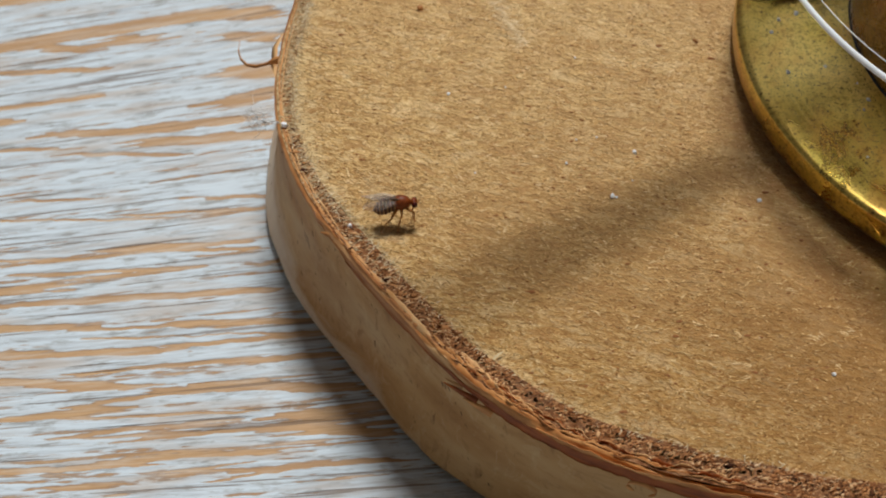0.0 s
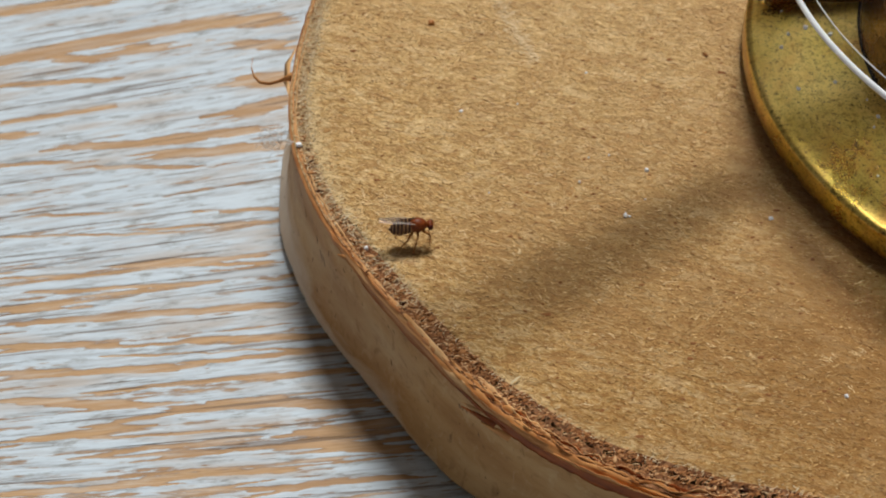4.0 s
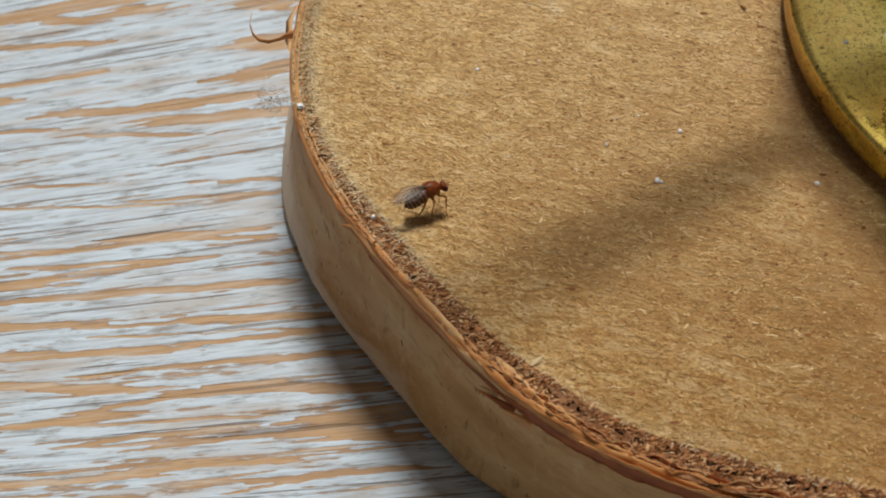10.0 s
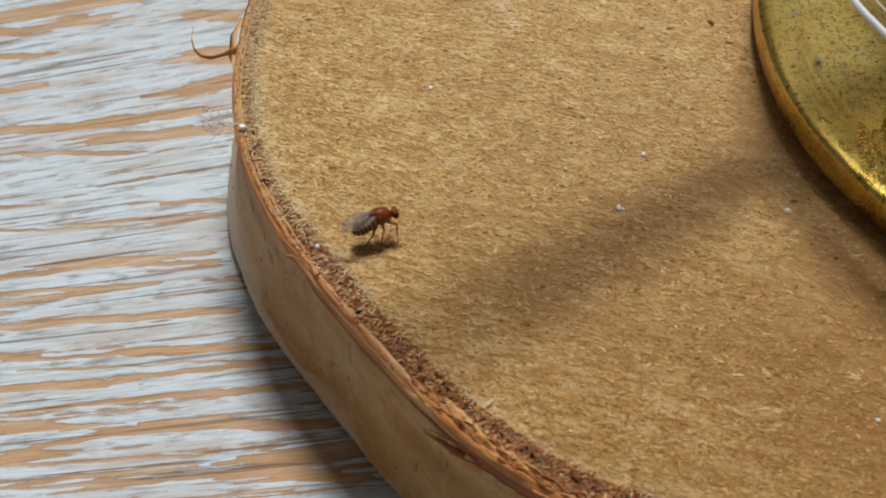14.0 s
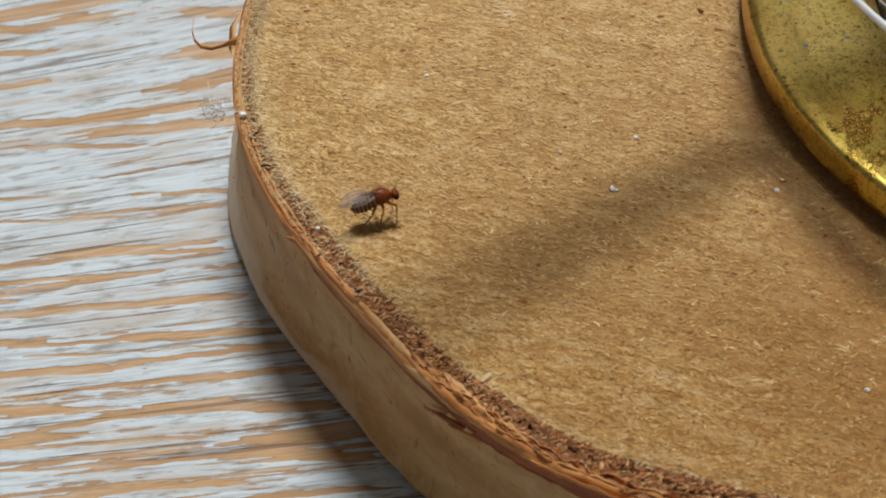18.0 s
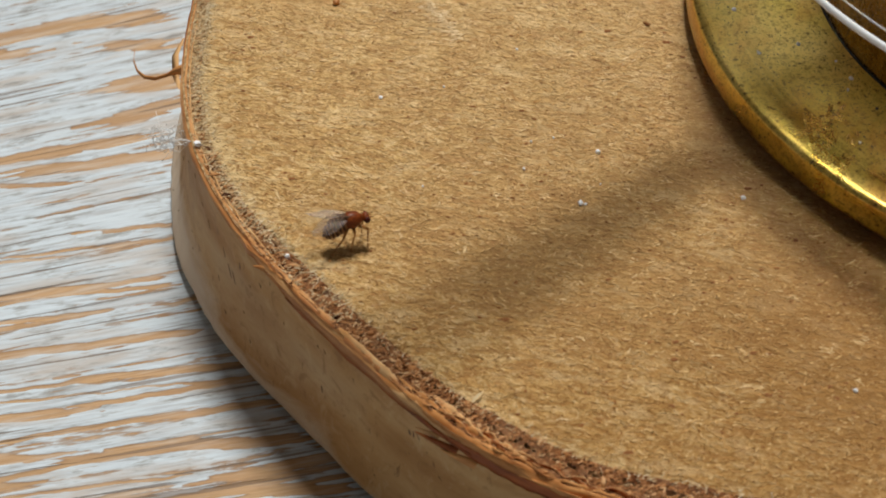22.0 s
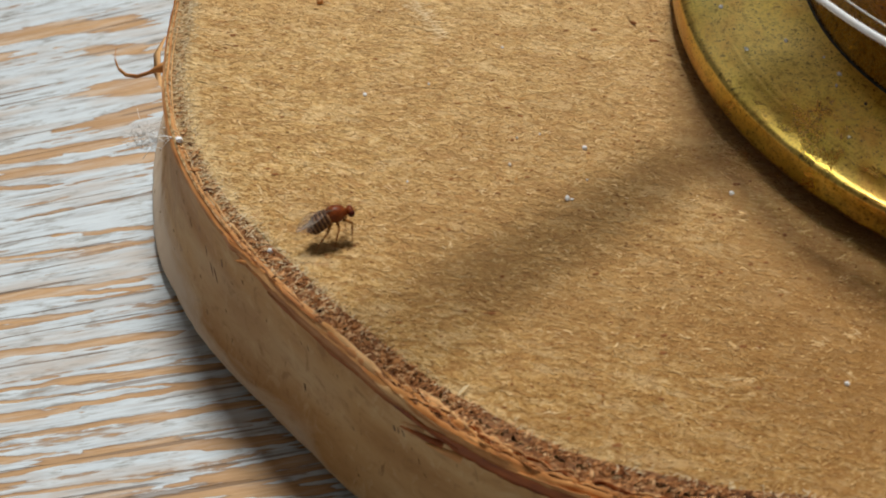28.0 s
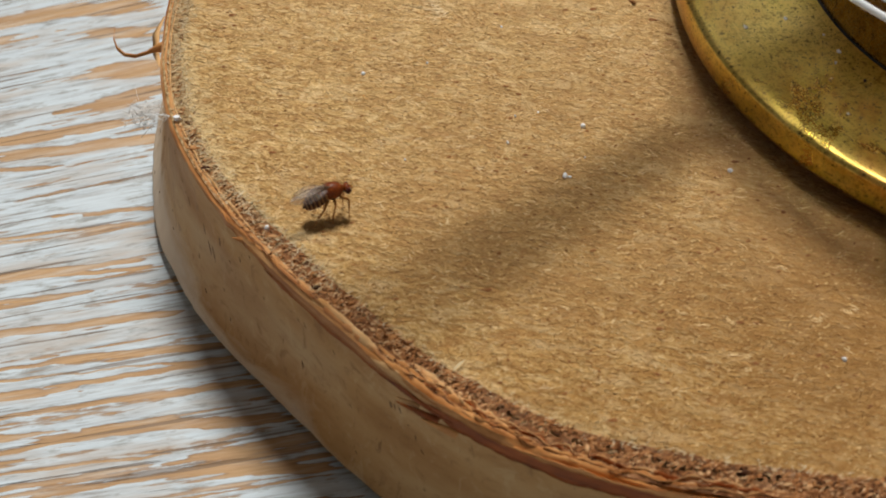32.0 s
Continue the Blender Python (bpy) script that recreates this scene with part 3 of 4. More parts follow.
tagged(raw("ground", gv, [(0, 1, 2, 3)], plain("stone_ground", (0.30, 0.27, 0.23), 0.9, 0, 0.2, 40.0), None, "", False), "plain grey-brown stone ground", "ground", "", "structure")


def unseen_wall():
    """Plain plastered wall, added out of view: closes the place and blocks low sky."""
    bm = bmesh.new()
    bmesh.ops.create_cube(bm, size=1.0)
    for v in bm.verts:
        v.co = Vector((1350 + v.co.x * 5200, -1150 + v.co.y * 240, 1150 + v.co.z * 3800))
    bmesh.ops.bevel(bm, geom=bm.edges[:], offset=8.0, segments=2, affect="EDGES")
    ob = part("wall_south", bm, plain("plastered_wall", (0.105, 0.085, 0.062), 0.9, 0, 0.15, 60.0), None, "", False)
    tagged(ob, "plain rough dark brown plastered wall added out of view", "wall", "", "structure")


unseen_wall()


# ---- birch slice ----
def wood_slice():
    root = tagged(empty("wood_slice", place(0, 0, 0)), "round birch log slice with peeling orange bark on the table", "wood slice", kind="")
    fine = [radians(150 + 0.14 * k) for k in range(int(125 / 0.14))]
    rest = [radians(275 + 2.5 * k) for k in range(int(235 / 2.5))]
    ang = fine + rest
    cols = len(ang)
    # sawn face
    rings = [0.02, 0.2, 0.4, 0.6, 0.75, 0.86, 0.93, 0.96, 0.975]
    v = []
    for q in rings:
        for a in ang:
            r = (rim_radius(a) - 0.6) * q / 0.975
            if q == 0.975:
                r = rim_radius(a) - ring_width(a) + 0.15 + edge_wave(a)
            v.append((CX + r * math.cos(a), CY + r * math.sin(a), TOP))
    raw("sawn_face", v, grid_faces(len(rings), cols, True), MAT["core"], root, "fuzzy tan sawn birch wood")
    # inner bark: rough, a little sunk
    rows, v = 9, []
    for i in range(rows):
        k = i / (rows - 1)
        for a in ang:
            inner = rim_radius(a) - ring_width(a) - 0.05 + edge_wave(a)
            r = inner + (rim_radius(a) - 0.12 - inner) * k
            p = (CX + r * math.cos(a), CY + r * math.sin(a))
            z = TOP + 0.04 - 0.05 * max(0.0, math.sin(math.pi * min(1, k * 1.1))) ** 2 + (0.10 * noise.noise((p[0] * 1.6, p[1] * 1.6, 2)) + 0.14 * noise.noise((p[0] * 5, p[1] * 5, 7))) * math.sin(math.pi * k) ** 2
            v.append((*p, z))
    raw("inner_bark", v, grid_faces(rows, cols, True), MAT["phloem"], root, "dark crumbly inner bark")
    # bark face
    levels = [0, 0.012, 0.025, 0.04, 0.055, 0.07, 0.09, 0.12] + [0.16 + 0.84 * i / 19 for i in range(20)]
    rows, v = len(levels), []
    for k in levels:
        for a in ang:
            v.append(side_point(a, k))
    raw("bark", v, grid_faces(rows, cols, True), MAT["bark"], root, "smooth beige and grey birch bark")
    return root


slice_ob = wood_slice()


# ---- brass candle holder ----
DISH = ((15.9, 3.10), (16.3, 3.03), (16.8, 2.96), (17.5, 2.87), (18.5, 2.79), (19.6, 2.745), (20.6, 2.735), (21.2, 2.75), (21.8, 2.775), (22.2, 2.77), (22.5, 2.74), (22.72, 2.68), (22.88, 2.58), (22.95, 2.4))


def dish_height(r):
    """Height of the brass dish above the wood at radius r."""
    for (r0, z0), (r1, z1) in zip(DISH, DISH[1:]):
        if r <= r1:
            groove = 0.006 * math.sin(13.0 * r + 1.2 * math.sin(2.3 * r)) * max(0.0, 1 - abs(r - 21.0) / 0.8)
            return z0 + (z1 - z0) * max(0.0, r - r0) / (r1 - r0) + groove
    return 2.0


def candle_holder():
    root = tagged(empty("candle_holder", place(DX, DY, TOP)), "worn polished brass candle holder on the birch slice", "candle holder")
    outline = [(0.1, 0.02), (21.0, 0.02), (21.25, 0.2), (21.7, 0.45), (22.5, 0.68), (22.85, 0.85), (22.95, 1.1), (22.95, 1.9), (22.95, 2.40), (22.93, 2.52), (22.88, 2.58), (22.8, 2.64), (22.72, 2.68), (22.6, 2.72)]
    # turned grooves on the flank of the dish
    flank = [(r, dish_height(r)) for r in (22.5 - 0.05 * k for k in range(131))]
    outline += flank + [(15.92, 3.10), (15.72, 3.05), (15.6, 3.05), (0.1, 3.05)]
    lathe("base", outline, MAT["brass"], root, "scratched brass dish with speckled tarnish", 240)
    lathe("cup", [(15.80, 3.0), (15.82, 3.2), (15.84, 5), (15.9, 8), (16.2, 11), (16.3, 11.3), (16.3, 11.7), (0.1, 11.7)], MAT["brass_cup"], root, "dark brown brass cup", 200)
    # amber disc added to brighten what shows through the glass
    lathe("well", [(0.1, 11.76), (15.6, 11.76), (15.9, 11.72)], MAT["amber_disc"], root, "amber disc added over the cup", 120)
    lathe("seam", [(15.96, 3.02), (15.96, 3.13), (15.90, 3.16), (15.7, 3.16), (15.66, 3.0)], MAT["dark"], root, "black seam between dish and cup", 200)
    # amber glass foot over the dish, and a thin brass arm, added out of sight to cast the shadow band
    bm = bmesh.new()
    prof = [(0.0, 3.27), (-0.3, 3.35), (-0.42, 3.6), (-0.3, 4.1), (0.2, 4.6), (1.4, 4.9)]
    path = [(2.0, 4.5)] + [(-21.0 - 3.6 * math.sin(q), 8.1 - 3.6 * math.cos(q)) for q in [math.pi / 2 * k / 14 for k in range(15)]] + [(-21.0 - 3.6 * math.cos(q), 8.1 + 3.6 * math.sin(q)) for q in [math.pi / 2 * k / 10 for k in range(1, 11)]] + [(2.0, 11.7)]
    loops = []
    for i, (px, py) in enumerate(path):
        ax, ay = path[max(i - 1, 0)]
        bx, by = path[min(i + 1, len(path) - 1)]
        d = Vector((bx - ax, by - ay, 0)).normalized()
        inn = Vector((-d.y, d.x, 0)) * -1
        loops.append([bm.verts.new((px + inn.x * o, py + inn.y * o, z)) for o, z in prof])
    for a, b in zip(loops, loops[1:]):
        for k in range(len(prof) - 1):
            bm.faces.new((a[k], b[k], b[k + 1], a[k + 1]))
    bm.faces.new([lp[-1] for lp in loops])
    bm.faces.new([lp[0] for lp in reversed(loops)])
    bmesh.ops.recalc_face_normals(bm, faces=bm.faces)
    foot = part("amber_foot", bm, MAT["amber"], root, "rounded dark amber glass foot")
    foot.visible_shadow = False
    v, f = tube([(-14.01, 0.9, 14.5), (-17.98, -0.74, 16), (-23.89, -3.45, 18.5), (-30.06, -6.87, 21.5), (-36.94, -9.9, 27), (-39.51, -10.74, 30), (-42.29, -11.76, 33)], [0.95, 1.0, 1.05, 1.15, 1.25, 1.35, 1.45], 14)
    raw("handle_arm", v, f, MAT["brass"], root, "slim brass rod added out of view to cast a shadow band")
    return root


holder = candle_holder()


def glass_plate():
    root = tagged(empty("glass_plate", place(DX - 0.4, DY - 1.0, TOP)), "shallow clear glass drip plate on the brass cup", "glass plate")
    p = [(0.1, 11.9), (15, 11.9), (22.2, 11.9), (22.3, 11.9), (22.34, 11.94), (22.34, 12.0), (22.30, 12.04), (22.2, 12.04), (15, 12.04), (0.1, 12.04)]
    lathe("plate", p, MAT["glass"], root, "", 200)
    # highlights on the glass edge, drawn as near-white rings
    ring = [(22.42 + 0.16 * math.cos(q), 12.0 + 0.19 * math.sin(q)) for q in [2 * math.pi * k / 14 for k in range(15)]]
    lathe("rim", ring, MAT["glass_edge"], root, "glass edge with its bright reflection put into white colour", 200)
    ring = [(21.5 + 0.03 * math.cos(q), 12.08 + 0.05 * math.sin(q)) for q in [2 * math.pi * k / 10 for k in range(11)]]
    lathe("inner_edge", ring, MAT["glass_edge"], root, "thin white line for the bright inner edge of the glass", 200)
    return root


glass_plate()


# ---- fruit fly: x ahead, z up, origin on the wood under its thorax ----
def ring_body(name, spine, radii, material, parent, label="", flat=1.0, seg=20):
    """A smooth body of rings along a spine in the xz plane."""
    v = []
    for (x, z), r in zip(spine, radii):
        for k in range(seg):
            a = 2 * math.pi * k / seg
            v.append((x + 0.15 * r * math.sin(a), r * flat * math.cos(a), z + r * math.sin(a)))
    f = grid_faces(len(spine), seg, True) + [tuple(reversed(range(seg))), tuple(range((len(spine) - 1) * seg, len(spine) * seg))]
    return raw(name, v, f, material, parent, label)


def wing(name, side, parent):
    """A clear rounded wing that lies back from its hinge, with dark veins."""
    length, wide, n = 2.1, 0.86, 22
    v, f = [], []
    for i in range(n + 1):
        k = i / n
        w = wide * (math.sin(math.pi * min(1.0, k * 0.93 + 0.06)) ** 0.62) * (0.55 + 0.45 * math.sin(min(1.0, k * 1.6) * math.pi / 2))
        if i == n:
            w = 0.10
        for j in range(7):
            q = j / 6
            y = side * (-0.58 * w + w * q)
            z = 0.05 * math.sin(k * 5) * q + 0.03 * math.sin(q * 9 + k * 3) - 0.10 * q * q + 0.05 * k
            v.append((-length * k, y, z))
    f = grid_faces(n + 1, 7)
    ob = raw(name, v, f, MAT["wing"], parent, "clear iridescent veined wing")
    for q0, q1, stop in ((0.02, 0.0, 0.97), (0.12, 0.22, 0.95), (0.2, 0.42, 0.93), (0.25, 0.62, 0.90), (0.3, 0.86, 0.72)):
        pts = []
        for i in range(0, int(n * stop) + 1, 2):
            k = i / n
            w = wide * (math.sin(math.pi * min(1.0, k * 0.93 + 0.06)) ** 0.62) * (0.55 + 0.45 * math.sin(min(1.0, k * 1.6) * math.pi / 2))
            q = q0 + (q1 - q0) * min(1, k * 1.5)
            pts.append((-length * k, side * (-0.58 * w + w * q), 0.05 * math.sin(k * 5) * q + 0.03 * math.sin(q * 9 + k * 3) - 0.10 * q * q + 0.05 * k + 0.008))
        tv, tf = tube(pts, [0.016 * (1 - 0.5 * i / len(pts)) for i in range(len(pts))], 5)
        raw("vein", tv, tf, MAT["vein"], ob)
    return ob


def fruit_fly():
    root = tagged(empty("fruit_fly", place(-2.3, 64.5, TOP)), "small reddish-brown fruit fly standing on the birch slice", "fly")
    part("thorax", blob(0.59, 0.42, 0.46, (0, 0, 1.74), 0.04, 24), MAT["chitin"], root, "glossy reddish-brown thorax")
    part("scutellum", blob(0.16, 0.20, 0.12, (-0.46, 0, 1.94), 0.0, 14), MAT["chitin"], root)
    head = part("head", blob(0.20, 0.28, 0.25, (0.74, 0, 1.72), 0.04, 20), MAT["chitin"], root, "brown head with short bristles")
    for sgn in (-1, 1):
        part("eye", blob(0.16, 0.13, 0.20, (0.78, sgn * 0.21, 1.70), 0.0, 18), MAT["eye"], head, "dark red compound eye")
        tv, tf = tube([(0.92, sgn * 0.06, 1.80), (1.01, sgn * 0.09, 1.76), (1.05, sgn * 0.10, 1.68)], [0.035, 0.05, 0.02], 8)
        antenna = raw("antenna", tv, tf, MAT["leg"], head)
        tv, tf = tube([(1.02, sgn * 0.10, 1.76), (1.13, sgn * 0.16, 1.84), (1.19, sgn * 0.19, 1.92)], [0.012, 0.009, 0.004], 5)
        raw("arista", tv, tf, MAT["vein"], head)
    tv, tf = tube([(0.82, 0, 1.54), (0.86, 0, 1.40), (0.90, 0, 1.34)], [0.07, 0.06, 0.05], 8)
    raw("proboscis", tv, tf, MAT["leg"], head)
    # bristles on the back
    bv, bf = [], []
    rnd = random.Random(5)
    for k in range(34):
        a, b = rnd.uniform(-1.1, 1.1), rnd.uniform(-0.8, 0.8)
        p = Vector((0.48 * math.sin(b), 0.36 * math.sin(a) * math.cos(b), 1.74 + 0.40 * math.cos(a) * math.cos(b)))
        q = p + Vector((-0.13, 0.05 * math.sin(a), 0.09 + 0.03 * math.cos(a)))
        tv, tf = tube([p, (p + q) / 2 + Vector((0, 0, 0.02)), q], [0.010, 0.008, 0.003], 4)
        bf += [tuple(i + len(bv) for i in face) for face in tf]
        bv += tv
    tagged(raw("bristles", bv, bf, MAT["vein"], root), kind="stuff")
    # abdomen, hinged behind the thorax; dark bands over pale rings
    belly = empty("abdomen", place(-0.36, 0, 1.66))
    belly.parent = root
    bands = [(0.06, 0.34), (-0.16, 0.41), (-0.38, 0.45), (-0.61, 0.45), (-0.83, 0.40), (-1.04, 0.30), (-1.18, 0.16)]
    for i, ((x0, r0), (x1, r1)) in enumerate(zip(bands, bands[1:])):
        xm = x0 + (x1 - x0) * 0.46
        rm = (r0 + r1) / 2 + 0.012
        z = lambda x: -0.10 * (x * x) + 0.02
        ring_body("pale_ring", [(x0, z(x0)), (xm, z(xm))], [r0, rm], MAT["belly_pale"], belly, "", 1.02)
        ring_body("dark_band", [(xm + 0.01, z(xm)), ((xm + x1) / 2, z((xm + x1) / 2)), (x1 - 0.01, z(x1))], [rm + 0.02, (rm + r1) / 2 + 0.028, r1 + 0.015], MAT["belly_dark"], belly, "", 1.02)
    part("abdomen_tip", blob(0.10, 0.11, 0.11, (-1.20, 0, -0.12), 0.0, 12), MAT["belly_dark"], belly)
    # legs: femur, shin and foot, each its own piece
    legs = (("front_leg", (0.32, 0.20, 1.44), (0.74, 0.44, 1.30), (0.72, 0.50, 0.60), (0.72, 0.54, 0.02)),
            ("middle_leg", (0.02, 0.24, 1.40), (0.02, 0.58, 1.28), (-0.16, 0.66, 0.56), (-0.24, 0.72, 0.02)),
            ("hind_leg", (-0.26, 0.22, 1.42), (-0.56, 0.50, 0.98), (-0.92, 0.58, 0.60), (-1.24, 0.64, 0.02)))
    for name, hip, knee, ankle, toe in legs:
        for sgn in (-1, 1):
            p = [Vector((x, sgn * y, z)) for x, y, z in (hip, knee, ankle, toe)]
            tv, tf = tube([p[0], p[0].lerp(p[1], 0.5) + Vector((0, 0, 0.03)), p[1]], [0.095, 0.085, 0.05], 8)
            leg = raw(name, tv, tf, MAT["leg"], root, "thin amber leg")
            tv, tf = tube([p[1], p[1].lerp(p[2], 0.5), p[2]], [0.05, 0.044, 0.034], 7)
            raw("shin", tv, tf, MAT["leg"], leg)
            tv, tf = tube([p[2], p[2].lerp(p[3], 0.6), p[3], p[3] + Vector((0.07, 0, 0.0))], [0.026, 0.022, 0.020, 0.014], 6)
            raw("foot", tv, tf, MAT["leg"], leg)
    right = wing("right_wing", -1, root)
    left = wing("left_wing", 1, root)
    return root, belly, right, left


fly, fly_belly, fly_right, fly_left = fruit_fly()


# ---- peeling bark along the rim ----
def sheet(name, a0, a1, inset, low, high, material, label, thick=0.05, seed=0, ragged=0.25, wave=0.14, flare=0.0, freq=1.0):
    """A thin wavy sheet of bark that follows the rim from angle a0 to a1 (degrees)."""
    n = int((a1 - a0) / 0.22)
    rows = 5
    v = []
    for side in (0, 1):
        for j in range(rows):
            q = j / (rows - 1)
            for i in range(n + 1):
                u = i / n
                a = radians(a0 + (a1 - a0) * u)
                fade = min(1.0, 6 * u, 6 * (1 - u))
                s = a * 36
                rag = ragged * (noise.noise((s * 0.9, seed, 0)) + 0.6 * noise.noise((s * 2.6, seed, 5)))
                rag2 = ragged * (0.8 * noise.noise((s * 0.5, seed, 9)) + 0.5 * noise.noise((s * 1.9, seed, 3)))
                mid = (low + high) / 2
                z0 = TOP + mid + (low + rag2 - mid) * (0.15 + 0.85 * fade)
                z1 = TOP + mid + (high + rag - mid) * (0.15 + 0.85 * fade)
                z = z0 + (z1 - z0) * q
                r = rim_radius(a) - inset + wave * (noise.noise((s * 0.75 * freq, seed, 2 + 0.5 * q)) + 0.4 * noise.noise((s * 1.7 * freq, seed, 6 + 0.5 * q))) * (0.35 + 0.65 * q) + flare * q * q
                r -= side * thick
                v.append((CX + r * math.cos(a), CY + r * math.sin(a), z))
    f = grid_faces(rows, n + 1)
    m = rows * (n + 1)
    f += [tuple(reversed([i + m for i in face])) for face in grid_faces(rows, n + 1)]
    top, bot = (rows - 1) * (n + 1), 0
    for base in (top, bot):
        f += [(base + i, base + i + 1, m + base + i + 1, m + base + i) for i in range(n)]
    return raw(name, v, f, material, slice_ob, label)


sheet("bark_lip", 150, 226, -0.05, -0.36, 0.09, MAT["paper_tan"], "torn orange-tan bark edge", 0.06, 1, 0.07, 0.05, -0.36, 0.5)
sheet("bark_lip", 250, 273, 0.06, -0.60, 0.05, MAT["paper_brown"], "torn brown bark edge", 0.07, 2, 0.12, 0.12, 0.0, 0.7)
sheet("bark_layer", 172, 212, 0.40, -0.35, 0.13, MAT["paper_pale"], "thin curling pale bark layer", 0.04, 4, 0.14, 0.09, -0.10, 0.4)
sheet("bark_layer", 203, 213, -0.04, -0.62, 0.02, MAT["paper"], "thin curling orange bark layer", 0.04, 41, 0.24, 0.20, -0.1)
sheet("bark_strip", 208, 228, -0.10, -0.85, 0.06, MAT["paper_brown"], "smooth orange-brown strip of inner bark", 0.05, 33, 0.16, 0.06, -0.22)
sheet("strip_edge", 210, 231, -0.06, -1.10, -0.78, MAT["paper_dark"], "dark red edge under the bark strip", 0.05, 35, 0.14, 0.03)
sheet("bark_layer", 216.0, 223.5, 0.00, -0.40, 0.24, MAT["paper_pale"], "smooth pale translucent bark flake", 0.05, 37, 0.08, 0.06, -0.25)
sheet("bark_layer", 221.5, 247, -0.10, -0.42, 0.10, MAT["paper"], "thin curling orange bark layer", 0.04, 7, 0.22, 0.26, -0.26, 0.7)
sheet("bark_layer", 223, 230, -0.14, -0.48, -0.10, MAT["paper_pale"], "thin curling pale bark layer", 0.04, 8, 0.14, 0.10, -0.16, 0.6)
sheet("bark_layer", 222, 251, 0.24, -0.36, 0.20, MAT["paper"], "thin curling orange bark layer", 0.04, 11, 0.26, 0.40, -0.14, 0.7)
sheet("bark_layer", 226, 237, 0.50, -0.30, 0.24, MAT["paper_pale"], "thin curling pale bark layer", 0.035, 15, 0.26, 0.40, -0.10, 0.8)
sheet("bark_layer", 236, 262, -0.08, -0.46, -0.02, MAT["paper"], "thin curling orange bark layer", 0.035, 18, 0.16, 0.14, 0.12, 0.6)
sheet("bark_layer", 221, 262, 0.34, -0.30, 0.16, MAT["paper_tan"], "thin wavy tan bark layer", 0.03, 51, 0.14, 0.30, 0.04, 1.3)
sheet("bark_layer", 224, 259, 0.52, -0.30, 0.20, MAT["paper_dark"], "thin wavy red bark layer", 0.03, 54, 0.16, 0.34, 0.02, 1.2)
sheet("bark_layer", 223, 256, 0.66, -0.30, 0.22, MAT["paper_pale"], "thin wavy pale bark layer", 0.03, 57, 0.16, 0.34, 0.05, 1.4)
sheet("peeled_band", 226, 268, -0.03, -1.30, -0.30, MAT["paper_dark"], "dark red bark laid bare by peeling", 0.30, 21, 0.30, 0.03)


def ribbon(name, pts, widths, up, material, parent, label="", thick=0.03):
    v = []
    up = Vector(up).normalized()
    for p, w in zip(pts, widths):
        p = Vector(p)
        v += [tuple(p + up * w), tuple(p - up * w)]
    n = len(pts)
    back = [(x + thick, y + thick, z) for x, y, z in v]
    f = [(2 * i, 2 * i + 1, 2 * i + 3, 2 * i + 2) for i in range(n - 1)]
    f += [tuple(reversed([k + 2 * n for k in face])) for face in f]
    for i in range(n - 1):
        f += [(2 * i, 2 * i + 2, 2 * n + 2 * i + 2, 2 * n + 2 * i), (2 * i + 1, 2 * n + 2 * i + 1, 2 * n + 2 * i + 3, 2 * i + 3)]
    return raw(name, v + back, f, material, parent, label)


ribbon("bark_curl", [(-10.35, 79.0, 10.85), (-10.95, 79.15, 10.6), (-11.5, 78.95, 10.45), (-12.1, 78.75, 10.4), (-12.7, 78.85, 10.45), (-13.1, 79.25, 10.6), (-13.28, 79.8, 10.85), (-13.2, 80.4, 11.2)], [0.42, 0.24, 0.13, 0.11, 0.10, 0.08, 0.06, 0.02], (0.25, 0.3, 1.0), MAT["paper"], slice_ob, "curled orange strip of peeling bark")
ribbon("bark_tab", [(-10.5, 81.6, 10.9), (-11.0, 80.6, 10.5), (-11.0, 79.2, 10.2), (-10.75, 77.8, 10.4)], [0.06, 0.20, 0.18, 0.05], (1.0, 0.0, 0.35), MAT["paper_pale"], slice_ob, "pale loose tab of bark")
def rim_flake(name, deg, high, out, along, wide, material, label):
    """A torn tip of bark that stands off the rim: it starts at angle deg and height high, and bends outwards."""
    pts = []
    for k in range(6):
        q = k / 5
        a = radians(deg - along * q)
        r = rim_radius(a) + 0.08 + out * q ** 1.5
        pts.append((CX + r * math.cos(a), CY + r * math.sin(a), TOP + high - 0.18 * q + 0.12 * q * q))
    return ribbon(name, pts, [wide, wide * 0.92, wide * 0.75, wide * 0.55, wide * 0.32, wide * 0.04], (0.5, 0.3, 1.0), material, slice_ob, label)


rim_flake("bark_flake", 207.2, -0.36, 0.30, 0.8, 0.15, MAT["paper"], "orange bark flake")
rim_flake("bark_flake", 229.8, -1.30, 0.45, 3.6, 0.20, MAT["paper_dark"], "dark red bark flake")
rim_flake("bark_flake", 231.5, -1.45, 0.25, 3.0, 0.22, MAT["paper"], "orange bark flake")
rim_flake("bark_flake", 228.0, -1.22, 0.30, 2.0, 0.15, MAT["paper_pale"], "pale bark flake")
loop = []
for k in range(15):
    q = radians(-60 + 300 * k / 14)
    a = radians(245.6 + 1.25 * math.cos(q))
    r = rim_radius(a) + 0.10
    loop.append((CX + r * math.cos(a), CY + r * math.sin(a), TOP - 1.65 + 0.42 * math.sin(q)))
ribbon("bark_curl", loop, [0.03] + [0.10] * 13 + [0.03], (0.4, 0.5, 1.0), MAT["paper"], slice_ob, "small loop of curled orange bark")


